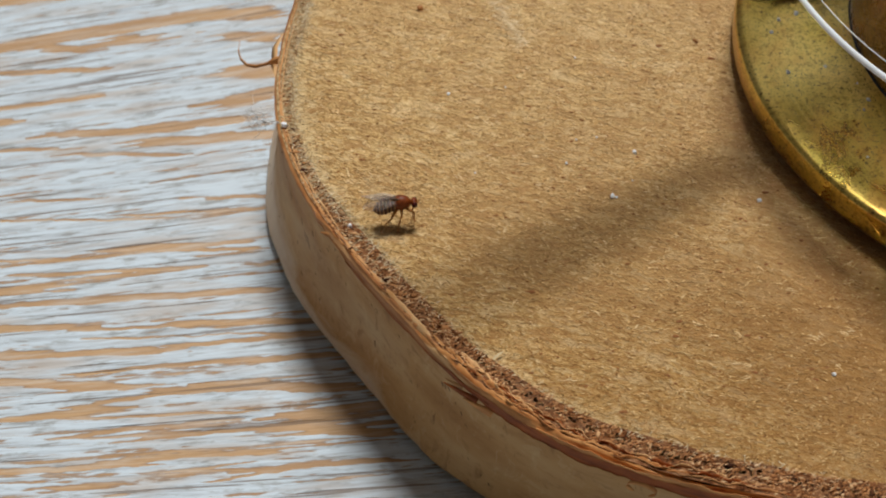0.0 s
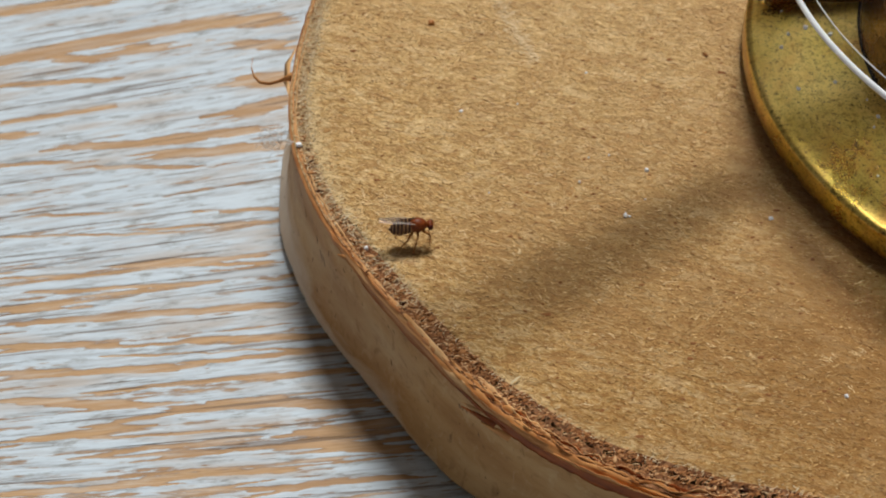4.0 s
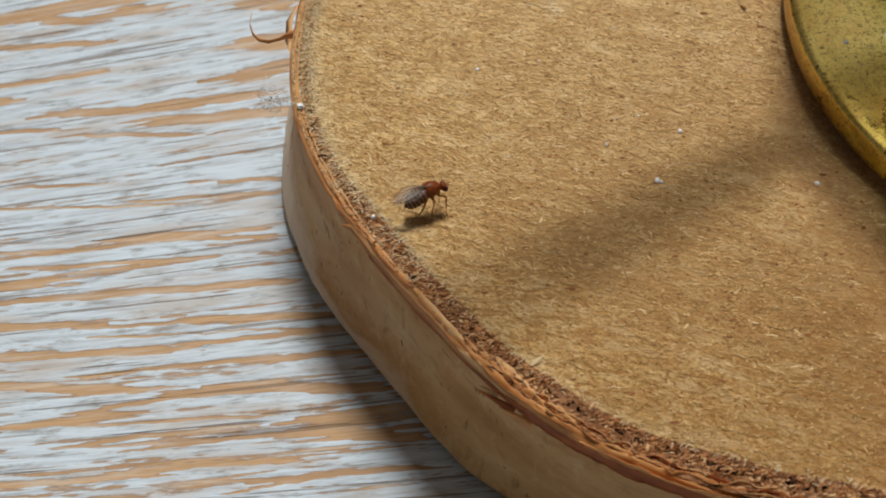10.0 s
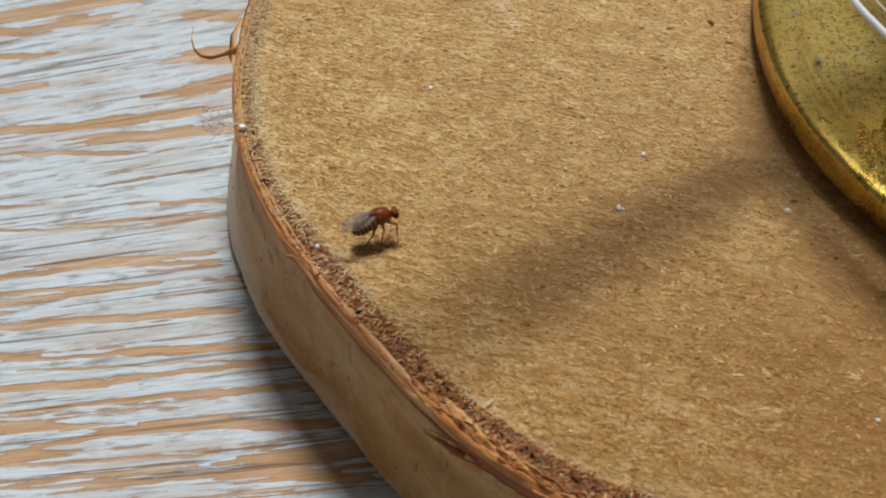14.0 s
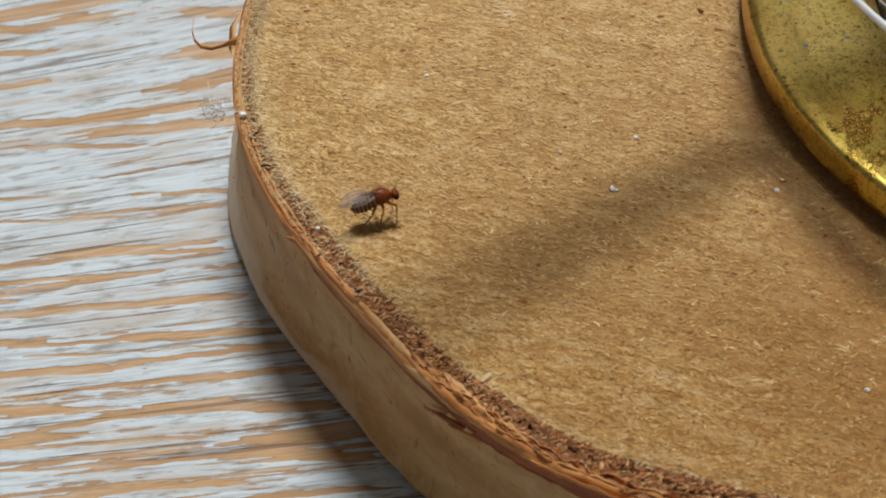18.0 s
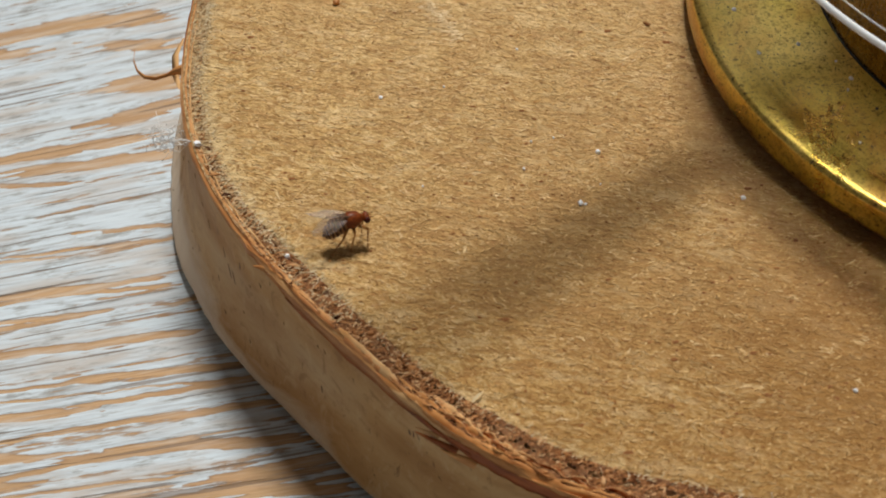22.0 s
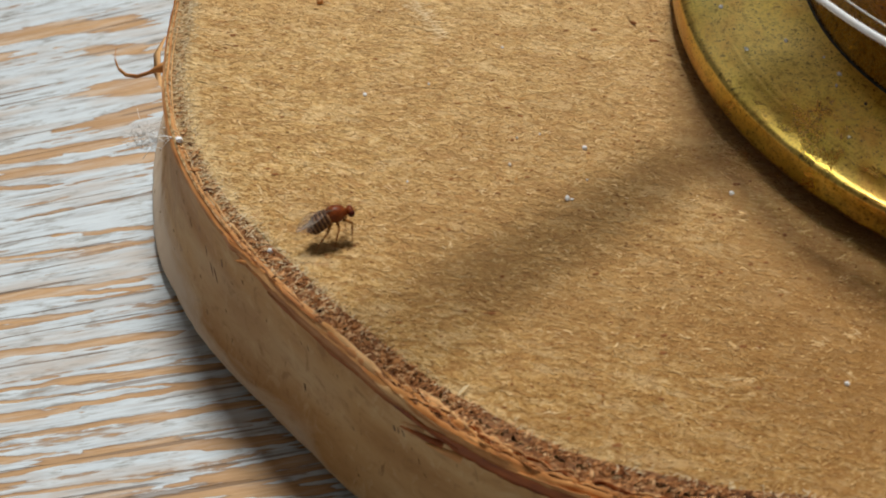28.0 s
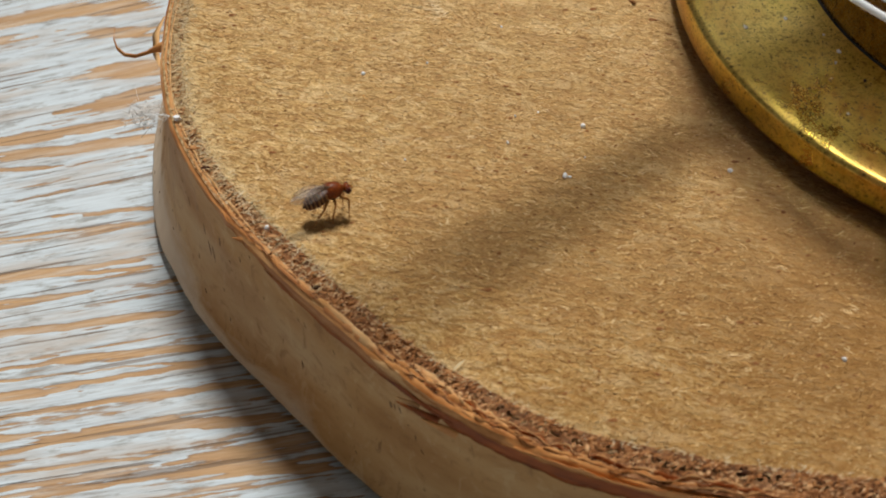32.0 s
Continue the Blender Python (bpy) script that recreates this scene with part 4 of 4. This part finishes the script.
# ---- fibres ----
def strands(name, spots, material, parent, label="", kind="stuff"):
    """Many thin bent strips: (x, y, z, heading, length, width, lift)."""
    v, f = [], []
    for x, y, z, head, length, wide, lift, bend in spots:
        base = len(v)
        for k in range(4):
            q = k / 3
            h = head + bend * (q - 0.5)
            cx = x + math.cos(head) * length * (q - 0.5) - math.sin(head) * bend * length * (q - 0.5) ** 2
            cy = y + math.sin(head) * length * (q - 0.5) + math.cos(head) * bend * length * (q - 0.5) ** 2
            cz = z + lift * math.sin(math.pi * q * 0.8)
            w = wide * (0.35 + 0.65 * math.sin(math.pi * min(1, q * 0.8 + 0.15)))
            v += [(cx - math.sin(h) * w, cy + math.cos(h) * w, cz), (cx + math.sin(h) * w, cy - math.cos(h) * w, cz)]
        f += [(base + 2 * k, base + 2 * k + 1, base + 2 * k + 3, base + 2 * k + 2) for k in range(3)]
    ob = raw(name, v, f, material, parent, label)
    return tagged(ob, kind=kind)


def fuzz():
    rnd = random.Random(11)
    spots = []
    while len(spots) < 21000:
        x, y = rnd.uniform(-10.5, 32), rnd.uniform(44, 92)
        a = math.atan2(y - CY, x - CX)
        if math.hypot(x - CX, y - CY) > rim_radius(a) - ring_width(a) + 0.1 or math.hypot(x - DX, y - DY) < 22.6:
            continue
        lane = 0.5 + 0.5 * noise.noise((x * 0.35, y * 0.9, 3))
        if rnd.random() > 0.25 + lane:
            continue
        head = radians(-8 - 0.45 * (y - 50) + 16 * noise.noise((x * 0.12, y * 0.12, 8)) + rnd.gauss(0, 38))
        spots.append((x, y, TOP + 0.008, head, (0.7 + 0.3 * min(1.0, max(0.0, (y - 55) / 20))) * rnd.uniform(0.10, 0.32) * (1.6 if rnd.random() < 0.05 else 1.0), rnd.uniform(0.009, 0.028), rnd.uniform(0.01, 0.06), rnd.gauss(0, 0.25)))
    # a pale scuffed line across the far part of the face
    line = ((2.0, 89.6), (2.9, 86.0), (4.0, 82.8), (5.1, 80.4))
    scuff = []
    for k in range(420):
        i = rnd.randrange(3)
        q = rnd.random()
        x, y = (line[i][j] + (line[i + 1][j] - line[i][j]) * q + rnd.gauss(0, 0.30) for j in (0, 1))
        scuff.append((x, y, TOP + 0.02, radians(-25) + rnd.gauss(0, 0.5), rnd.uniform(0.2, 0.6), rnd.uniform(0.012, 0.035), 0.05, 0.2))
    strands("scuff", scuff, MAT["scuff"], slice_ob, "pale scuffed line across the wood")
    # tufts of longer pale fibres
    tufts = []
    for k in range(1100):
        x, y = rnd.uniform(-9, 30), 52 + 40 * rnd.random() ** 0.55
        if math.hypot(x - CX, y - CY) > 33.8 or math.hypot(x - DX, y - DY) < 23.3:
            continue
        main = radians(-14) + rnd.gauss(0, 0.5)
        for j in range(rnd.randint(3, 9)):
            tufts.append((x + rnd.gauss(0, 0.18), y + rnd.gauss(0, 0.09), TOP + 0.01, main + rnd.gauss(0, 0.30), rnd.uniform(0.15, 0.5), rnd.uniform(0.010, 0.026), rnd.uniform(0.0, 0.04), rnd.gauss(0, 0.12)))
    strands("loose_fibre", tufts, MAT["tuft"], slice_ob, "small tufts of pale wood fibre")
    # a thin scratch beside the fly
    for k in range(5):
        q = (k + 0.5) / 5
        spots.append((-5.4 + 1.5 * q, 67.09 + 1.9 * q, TOP + 0.05, math.atan2(1.9, 1.5), 0.6, 0.020, 0.02, 0.1))
    strands("wood_fuzz", spots, MAT["fibre"], slice_ob, "short straw-coloured wood fibres")
    # rough fringe on the inner bark: splinters that all lie the way of the saw
    spots, pale = [], []
    for k in range(4200):
        a = radians(rnd.uniform(150, 272))
        if a < radians(214) and rnd.random() < (0.8 if a < radians(192) else 0.5):
            continue
        q = rnd.random()
        r = rim_radius(a) - ring_width(a) + (ring_width(a) - 0.25) * q
        head = radians(12) + rnd.gauss(0, 0.42)
        spots.append((CX + r * math.cos(a), CY + r * math.sin(a), TOP + rnd.uniform(-0.05, 0.14), head, rnd.uniform(0.12, 0.42), rnd.uniform(0.010, 0.032), rnd.uniform(0.0, 0.12), rnd.gauss(0, 0.5)))
    for k in range(2000):
        a = radians(rnd.uniform(150, 272) if k % 2 else rnd.uniform(150, 216))
        r = rim_radius(a) - ring_width(a) + 0.1 + edge_wave(a) - rnd.gauss(0.12, 0.20)
        if k % 2 == 0 and k % 3:
            r = rim_radius(a) - rnd.uniform(0.3, 1.2)
        if a > radians(216) and rnd.random() < 0.6:
            continue
        head = radians(10) + rnd.gauss(0, 0.7)
        pale.append((CX + r * math.cos(a), CY + r * math.sin(a), TOP + rnd.uniform(0.01, 0.10), head, rnd.uniform(0.12, 0.50), rnd.uniform(0.010, 0.026), rnd.uniform(0.0, 0.06), rnd.gauss(0, 0.5)))
    # one stout splinter across the ring
    pale.append((CX + 33.9 * math.cos(radians(229.1)), CY + 33.9 * math.sin(radians(229.1)), TOP + 0.22, radians(42), 0.75, 0.07, 0.10, 0.0))
    strands("bark_fringe", spots, MAT["fringe"], slice_ob, "brown ragged bark fibres")
    strands("pale_fringe", pale, MAT["pale_fibre"], slice_ob, "pale fuzzy fibres beside the bark")


fuzz()


def ring_crumbs():
    """Broken crumbs of inner bark that fill the ring."""
    rnd = random.Random(77)
    v, f = [], []
    for k in range(5200):
        deg = rnd.uniform(186, 272)
        if deg < 214 and rnd.random() < 0.75:
            continue
        a = radians(deg)
        w = ring_width(a)
        r = rim_radius(a) - w + 0.10 + (w - (0.35 if deg < 221 else 0.75)) * rnd.random()
        clump = noise.noise((a * 36 * 0.9, r * 0.9, 3))
        if clump < -0.15:
            continue
        size = rnd.uniform(0.03, 0.115) * (2.0 if rnd.random() < 0.06 else 1.0)
        turn, long = radians(12) + rnd.gauss(0, 0.6), rnd.uniform(1.0, 2.4)
        px, py, pz = CX + r * math.cos(a), CY + r * math.sin(a), TOP + rnd.uniform(-0.10, 0.06)
        base = len(v)
        for dx, dy, dz in ((1, 0, 0), (0, 1, 0), (-1, 0, 0), (0, -1, 0), (0, 0, 1), (0, 0, -1)):
            dx, dy, dz = dx * long * size * rnd.uniform(0.6, 1.2), dy * size * rnd.uniform(0.5, 1.2), dz * size * rnd.uniform(0.5, 1.1)
            dx, dy = dx + rnd.gauss(0, 0.2) * size, dy + rnd.gauss(0, 0.2) * size
            v.append((px + dx * math.cos(turn) - dy * math.sin(turn), py + dx * math.sin(turn) + dy * math.cos(turn), pz + dz))
        f += [(base + i, base + (i + 1) % 4, base + 4) for i in range(4)] + [(base + (i + 1) % 4, base + i, base + 5) for i in range(4)]
    tagged(raw("crumbled_bark", v, f, MAT["fringe"], slice_ob, "dark crumbled inner bark", True), kind="stuff")


ring_crumbs()


def chip(rnd, size):
    bm = bmesh.new()
    bmesh.ops.create_icosphere(bm, subdivisions=1, radius=1.0)
    for v in bm.verts:
        k = rnd.uniform(0.65, 1.1)
        v.co = Vector((v.co.x * k * size, v.co.y * k * size, v.co.z * k * size * 0.8))
    return bm


def specks():
    """Brown grains in the sawn face, and pits of grit on the brass."""
    rnd = random.Random(23)
    v, f = [], []
    for k in range(520):
        x, y = rnd.uniform(-9, 31), rnd.uniform(45, 91)
        if math.hypot(x - CX, y - CY) > 33.6 or math.hypot(x - DX, y - DY) < 23.2:
            continue
        s = rnd.uniform(0.03, 0.10) if k > 14 else rnd.uniform(0.1, 0.17)
        base, n = len(v), 6
        turn, long = rnd.uniform(-0.5, 0.5), rnd.uniform(1.0, 2.4)
        for j in range(n):
            w = 2 * math.pi * j / n
            px, py = s * long * math.cos(w) * rnd.uniform(0.7, 1.1), s * math.sin(w) * rnd.uniform(0.6, 1.1)
            v.append((x + px * math.cos(turn) - py * math.sin(turn), y + px * math.sin(turn) + py * math.cos(turn), TOP + 0.02))
        v.append((x, y, TOP + 0.02 + s * 0.5))
        f += [(base + j, base + (j + 1) % n, base + n) for j in range(n)]
    tagged(raw("wood_specks", v, f, MAT["speck"], slice_ob, "small brown specks in the wood"), kind="stuff")
    v, f = [], []
    for k in range(1500):
        a, r = rnd.uniform(math.pi * 0.85, math.pi * 1.6), rnd.uniform(16.3, 21.8)
        s = rnd.uniform(0.014, 0.042) * (1.6 if rnd.random() < 0.08 else 1.0)
        z = dish_height(r)
        base, n = len(v), 5
        for j in range(n):
            w = 2 * math.pi * j / n
            v.append((r * math.cos(a) + s * math.cos(w) * rnd.uniform(0.5, 1.4), r * math.sin(a) + s * math.sin(w) * rnd.uniform(0.8, 2.2), z + 0.02))
        f.append(tuple(range(base, base + n)))
    tagged(raw("grit", v, f, MAT["dark"], holder, "tiny black grit spots"), kind="stuff")


specks()


def grains():
    rnd = random.Random(4)
    # the glint of the grains is put into an opaque white colour
    sugar = MAT["glint"]
    wood = ((0.27, 75.4, 0.13), (3.82, 76.1, 0.08), (8.33, 79.1, 0.08), (9.28, 71.63, 0.07), (7.34, 69.3, 0.11), (11.5, 70.3, 0.15), (9.9, 66.5, 0.17), (10.15, 66.45, 0.10), (18.55, 66.4, 0.15), (20.9, 53.3, 0.13), (-9.72, 72.08, 0.21), (-5.33, 63.75, 0.16), (1.88, 68.34, 0.07), (8.04, 71.38, 0.08), (11.2, 67.9, 0.06))
    for x, y, s in wood:
        m = place(x, y, TOP + s * 0.5 + (0.12 if x < -9 else 0), rnd.uniform(0, 90), rnd.uniform(0, 90), rnd.uniform(0, 90))
        ob = part("glitter_grain", chip(rnd, s * 1.2), sugar, None, "", False, m)
        tagged(ob, "tiny white grain lying on the sawn wood, its sparkle put into the colour", "grain", "sparkling grains on the wood")
    for x, y, s in ((20.90, 74.72, 0.15), (25.32, 72.10, 0.14), (24.94, 71.31, 0.10), (20.99, 79.83, 0.15), (20.37, 78.56, 0.12), (23.23, 75.28, 0.12), (23.58, 79.66, 0.17), (22.15, 80.41, 0.17), (20.85, 82.09, 0.11), (24.50, 67.34, 0.08), (24.90, 73.59, 0.07)):
        m = place(x, y, TOP + dish_height(math.hypot(x - DX, y - DY)) + s * 0.6, rnd.uniform(0, 90), rnd.uniform(0, 90), rnd.uniform(0, 90))
        ob = part("glitter_grain", chip(rnd, s * 1.2), sugar, None, "", False, m)
        tagged(ob, "tiny white grain lying on the brass dish, its sparkle put into the colour", "grain", "sparkling grains on the brass")
    ob = part("grit_grain", chip(rnd, 0.11), MAT["dark"], None, "", False, place(26.04, 69.67, TOP + dish_height(17.3) + 0.07, 0, 0, 60))
    tagged(ob, "black grit grain lying on the brass dish", "grain")
    ob = part("bark_crumb", chip(rnd, 0.26), MAT["paper"], None, "", False, place(-1.64, 83.8, TOP + 0.12, 10, 20, 40))
    tagged(ob, "small orange bark crumb on the sawn wood", "crumb")
    bm = chip(rnd, 0.22)
    bmesh.ops.scale(bm, vec=(1.5, 0.55, 0.6), verts=bm.verts)
    ob = part("bark_crumb", bm, MAT["speck"], None, "", False, place(16.2, 80.9, TOP + 0.09, 0, 12, 125))
    tagged(ob, "small dark bark crumb on the sawn wood", "crumb")


grains()


def pores():
    rnd = random.Random(31)
    spots = [(200.0, 0.627), (201.4, 0.548), (202.2, 0.55), (196.8, 0.656), (206.1, 0.732), (225.6, 0.67), (226.0, 0.679), (226.5, 0.688), (203, 0.70), (216, 0.42)]
    spots += [(rnd.uniform(176, 262), rnd.uniform(0.12, 0.85)) for k in range(46)]
    for n, (deg, k) in enumerate(spots):
        a = radians(deg)
        x, y, z = side_point(a, k)
        s = 0.95 if n < 10 else rnd.uniform(0.25, 0.6)
        bm = blob(rnd.uniform(0.05, 0.11) * s, 0.025, rnd.uniform(0.2, 0.5) * s, (0, 0, 0), 0.5, 12)
        part("bark_pore", bm, MAT["mark"], slice_ob, "", True, place(x + 0.0, y, z, 0, rnd.uniform(-40, 0), deg + 90))


pores()


def fluff():
    rnd = random.Random(9)
    root = tagged(empty("fluff", place(-11.5, 73.8, TOP - 1.0)), "wisp of grey dust fluff caught on the bark", "fluff")
    base = Vector((-11.5, 73.8, TOP - 1.0))
    for k in range(80):
        q = Vector((-11.7 + rnd.gauss(0, 0.42), 74.0 + rnd.gauss(0, 0.40), TOP - 1.1 + rnd.gauss(0, 0.30)))
        p = q + Vector((rnd.gauss(0, 0.42), rnd.gauss(0, 0.42), rnd.gauss(0, 0.3)))
        if k < 8:
            p, q = Vector((-10.1, 72.6, TOP - 0.05)), Vector((-11.4 + rnd.gauss(0, 0.3), 73.6 + rnd.gauss(0, 0.3), TOP - 0.9))
        b = (p + q) / 2 + Vector((rnd.gauss(0, 0.22), rnd.gauss(0, 0.22), rnd.gauss(0, 0.2)))
        tv, tf = tube([p, p.lerp(b, 0.6) + Vector((0, 0, 0.05)), b, b.lerp(q, 0.6), q], [0.014] * 5, 4)
        raw("hair", [tuple(Vector(c) - base) for c in tv], tf, MAT["fluff"], root)


fluff()


def motions():
    # the fly turns a little and shifts its feet: seconds, head x, head y, heading
    rows = [(0, -1.62, 64.50, 5), (2.5, -1.60, 64.55, 4), (3.5, -1.60, 64.54, 4), (5.5, -1.58, 64.60, 5), (6.5, -1.58, 64.62, 7), (7.0, -1.62, 64.68, 12),
            (7.5, -1.64, 64.84, 20), (8.5, -1.60, 64.90, 22), (10, -1.58, 64.93, 22), (11, -1.50, 65.00, 21), (13.5, -1.45, 65.02, 20), (15.5, -1.38, 65.05, 17),
            (19, -1.34, 65.05, 14), (23, -1.33, 65.03, 13), (28, -1.32, 65.03, 14), (32, -1.32, 65.03, 14)]
    keyed = []
    for t, x, y, yaw in rows:
        c, s = math.cos(radians(yaw)), math.sin(radians(yaw))
        keyed.append((t, place(x - 0.82 * c, y - 0.40 - 0.82 * s, TOP, 0, 0, yaw)))
    walk(fly, keyed)
    # abdomen: seconds, droop
    droop = [(0, 14), (2, 12), (2.4, 2), (3.5, 2), (5.5, 16), (6.5, 15), (7.5, 27), (10, 28), (13.5, 26), (15.5, 22), (16.5, 21), (17, 17), (19, 17), (20, 25), (22, 25), (23, 23), (24, 29), (28, 29), (29, 25), (32, 24)]
    walk(fly_belly, [(t, place(-0.36, 0, 1.66, 0, -d, 0)) for t, d in droop])
    # wings: seconds, opening outwards, tilt of the trailing edge, lift of the tip
    near = [(0, 8, 46, -4), (1.4, 7, 46, -4), (2, 10, 44, -4), (2.3, -4, -52, 9), (3.5, -4, -52, 9), (5.5, 7, 46, -4), (6.5, 4, 40, -5.5), (7.5, 0, 36, -8), (13, 0, 36, -7.5), (13.5, 7, 42, -5.5),
            (15.5, -3, -10, -2.5), (16, -12, -35, 2), (16.5, 9, 44, -3.5), (17.3, 10, 44, -3.5), (18, -2, 28, -7.5), (18.5, 5, 40, -4.5), (19, 10, 44, -3.5), (20, 8, 42, -5.5), (22.5, 10, 42, -5.5), (23.2, 7, 40, -6), (23.6, -2, 40, -25),
            (28.6, -2, 40, -25), (29, 1, 36, -6), (32, 4, 38, -5.5)]
    far = [(0, 6, 8, -2), (1.4, 6, 8, 0), (1.6, 20, 0, 10), (2, 24, 0, 12), (2.3, 2, 36, 4), (3.5, 2, 36, 4), (5.5, -9, 14, -2), (6.5, -9, 14, -6), (7.5, -9, 14, -16), (13, -9, 14, -15), (13.5, -9, 14, -4),
           (15.5, -9, 14, -8), (16, -9, 14, -8), (16.5, 12, 6, 3), (17.3, 10, 6, 3), (18, -9, 14, -12), (18.5, -9, 14, 0), (19, 10, 6, 3), (19.5, 22, 0, 12), (19.7, 8, 6, 3), (20.5, 18, 0, 10), (21, 8, 6, 3), (22.5, 12, 6, 5), (23.2, -9, 14, -3), (23.6, -10, 16, -24),
           (28.6, -10, 16, -24), (29, -9, 14, -10), (32, -9, 14, -8)]
    walk(fly_right, [(t, place(-0.12, -0.20, 2.08, 0, lift, 0) @ pose(0, 0, 0, 0, 0, o) @ pose(0, 0, 0, roll)) for t, o, roll, lift in near])
    walk(fly_left, [(t, place(-0.12, 0.20, 2.08, 0, lift, 0) @ pose(0, 0, 0, 0, 0, -o) @ pose(0, 0, 0, -roll)) for t, o, roll, lift in far])


motions()
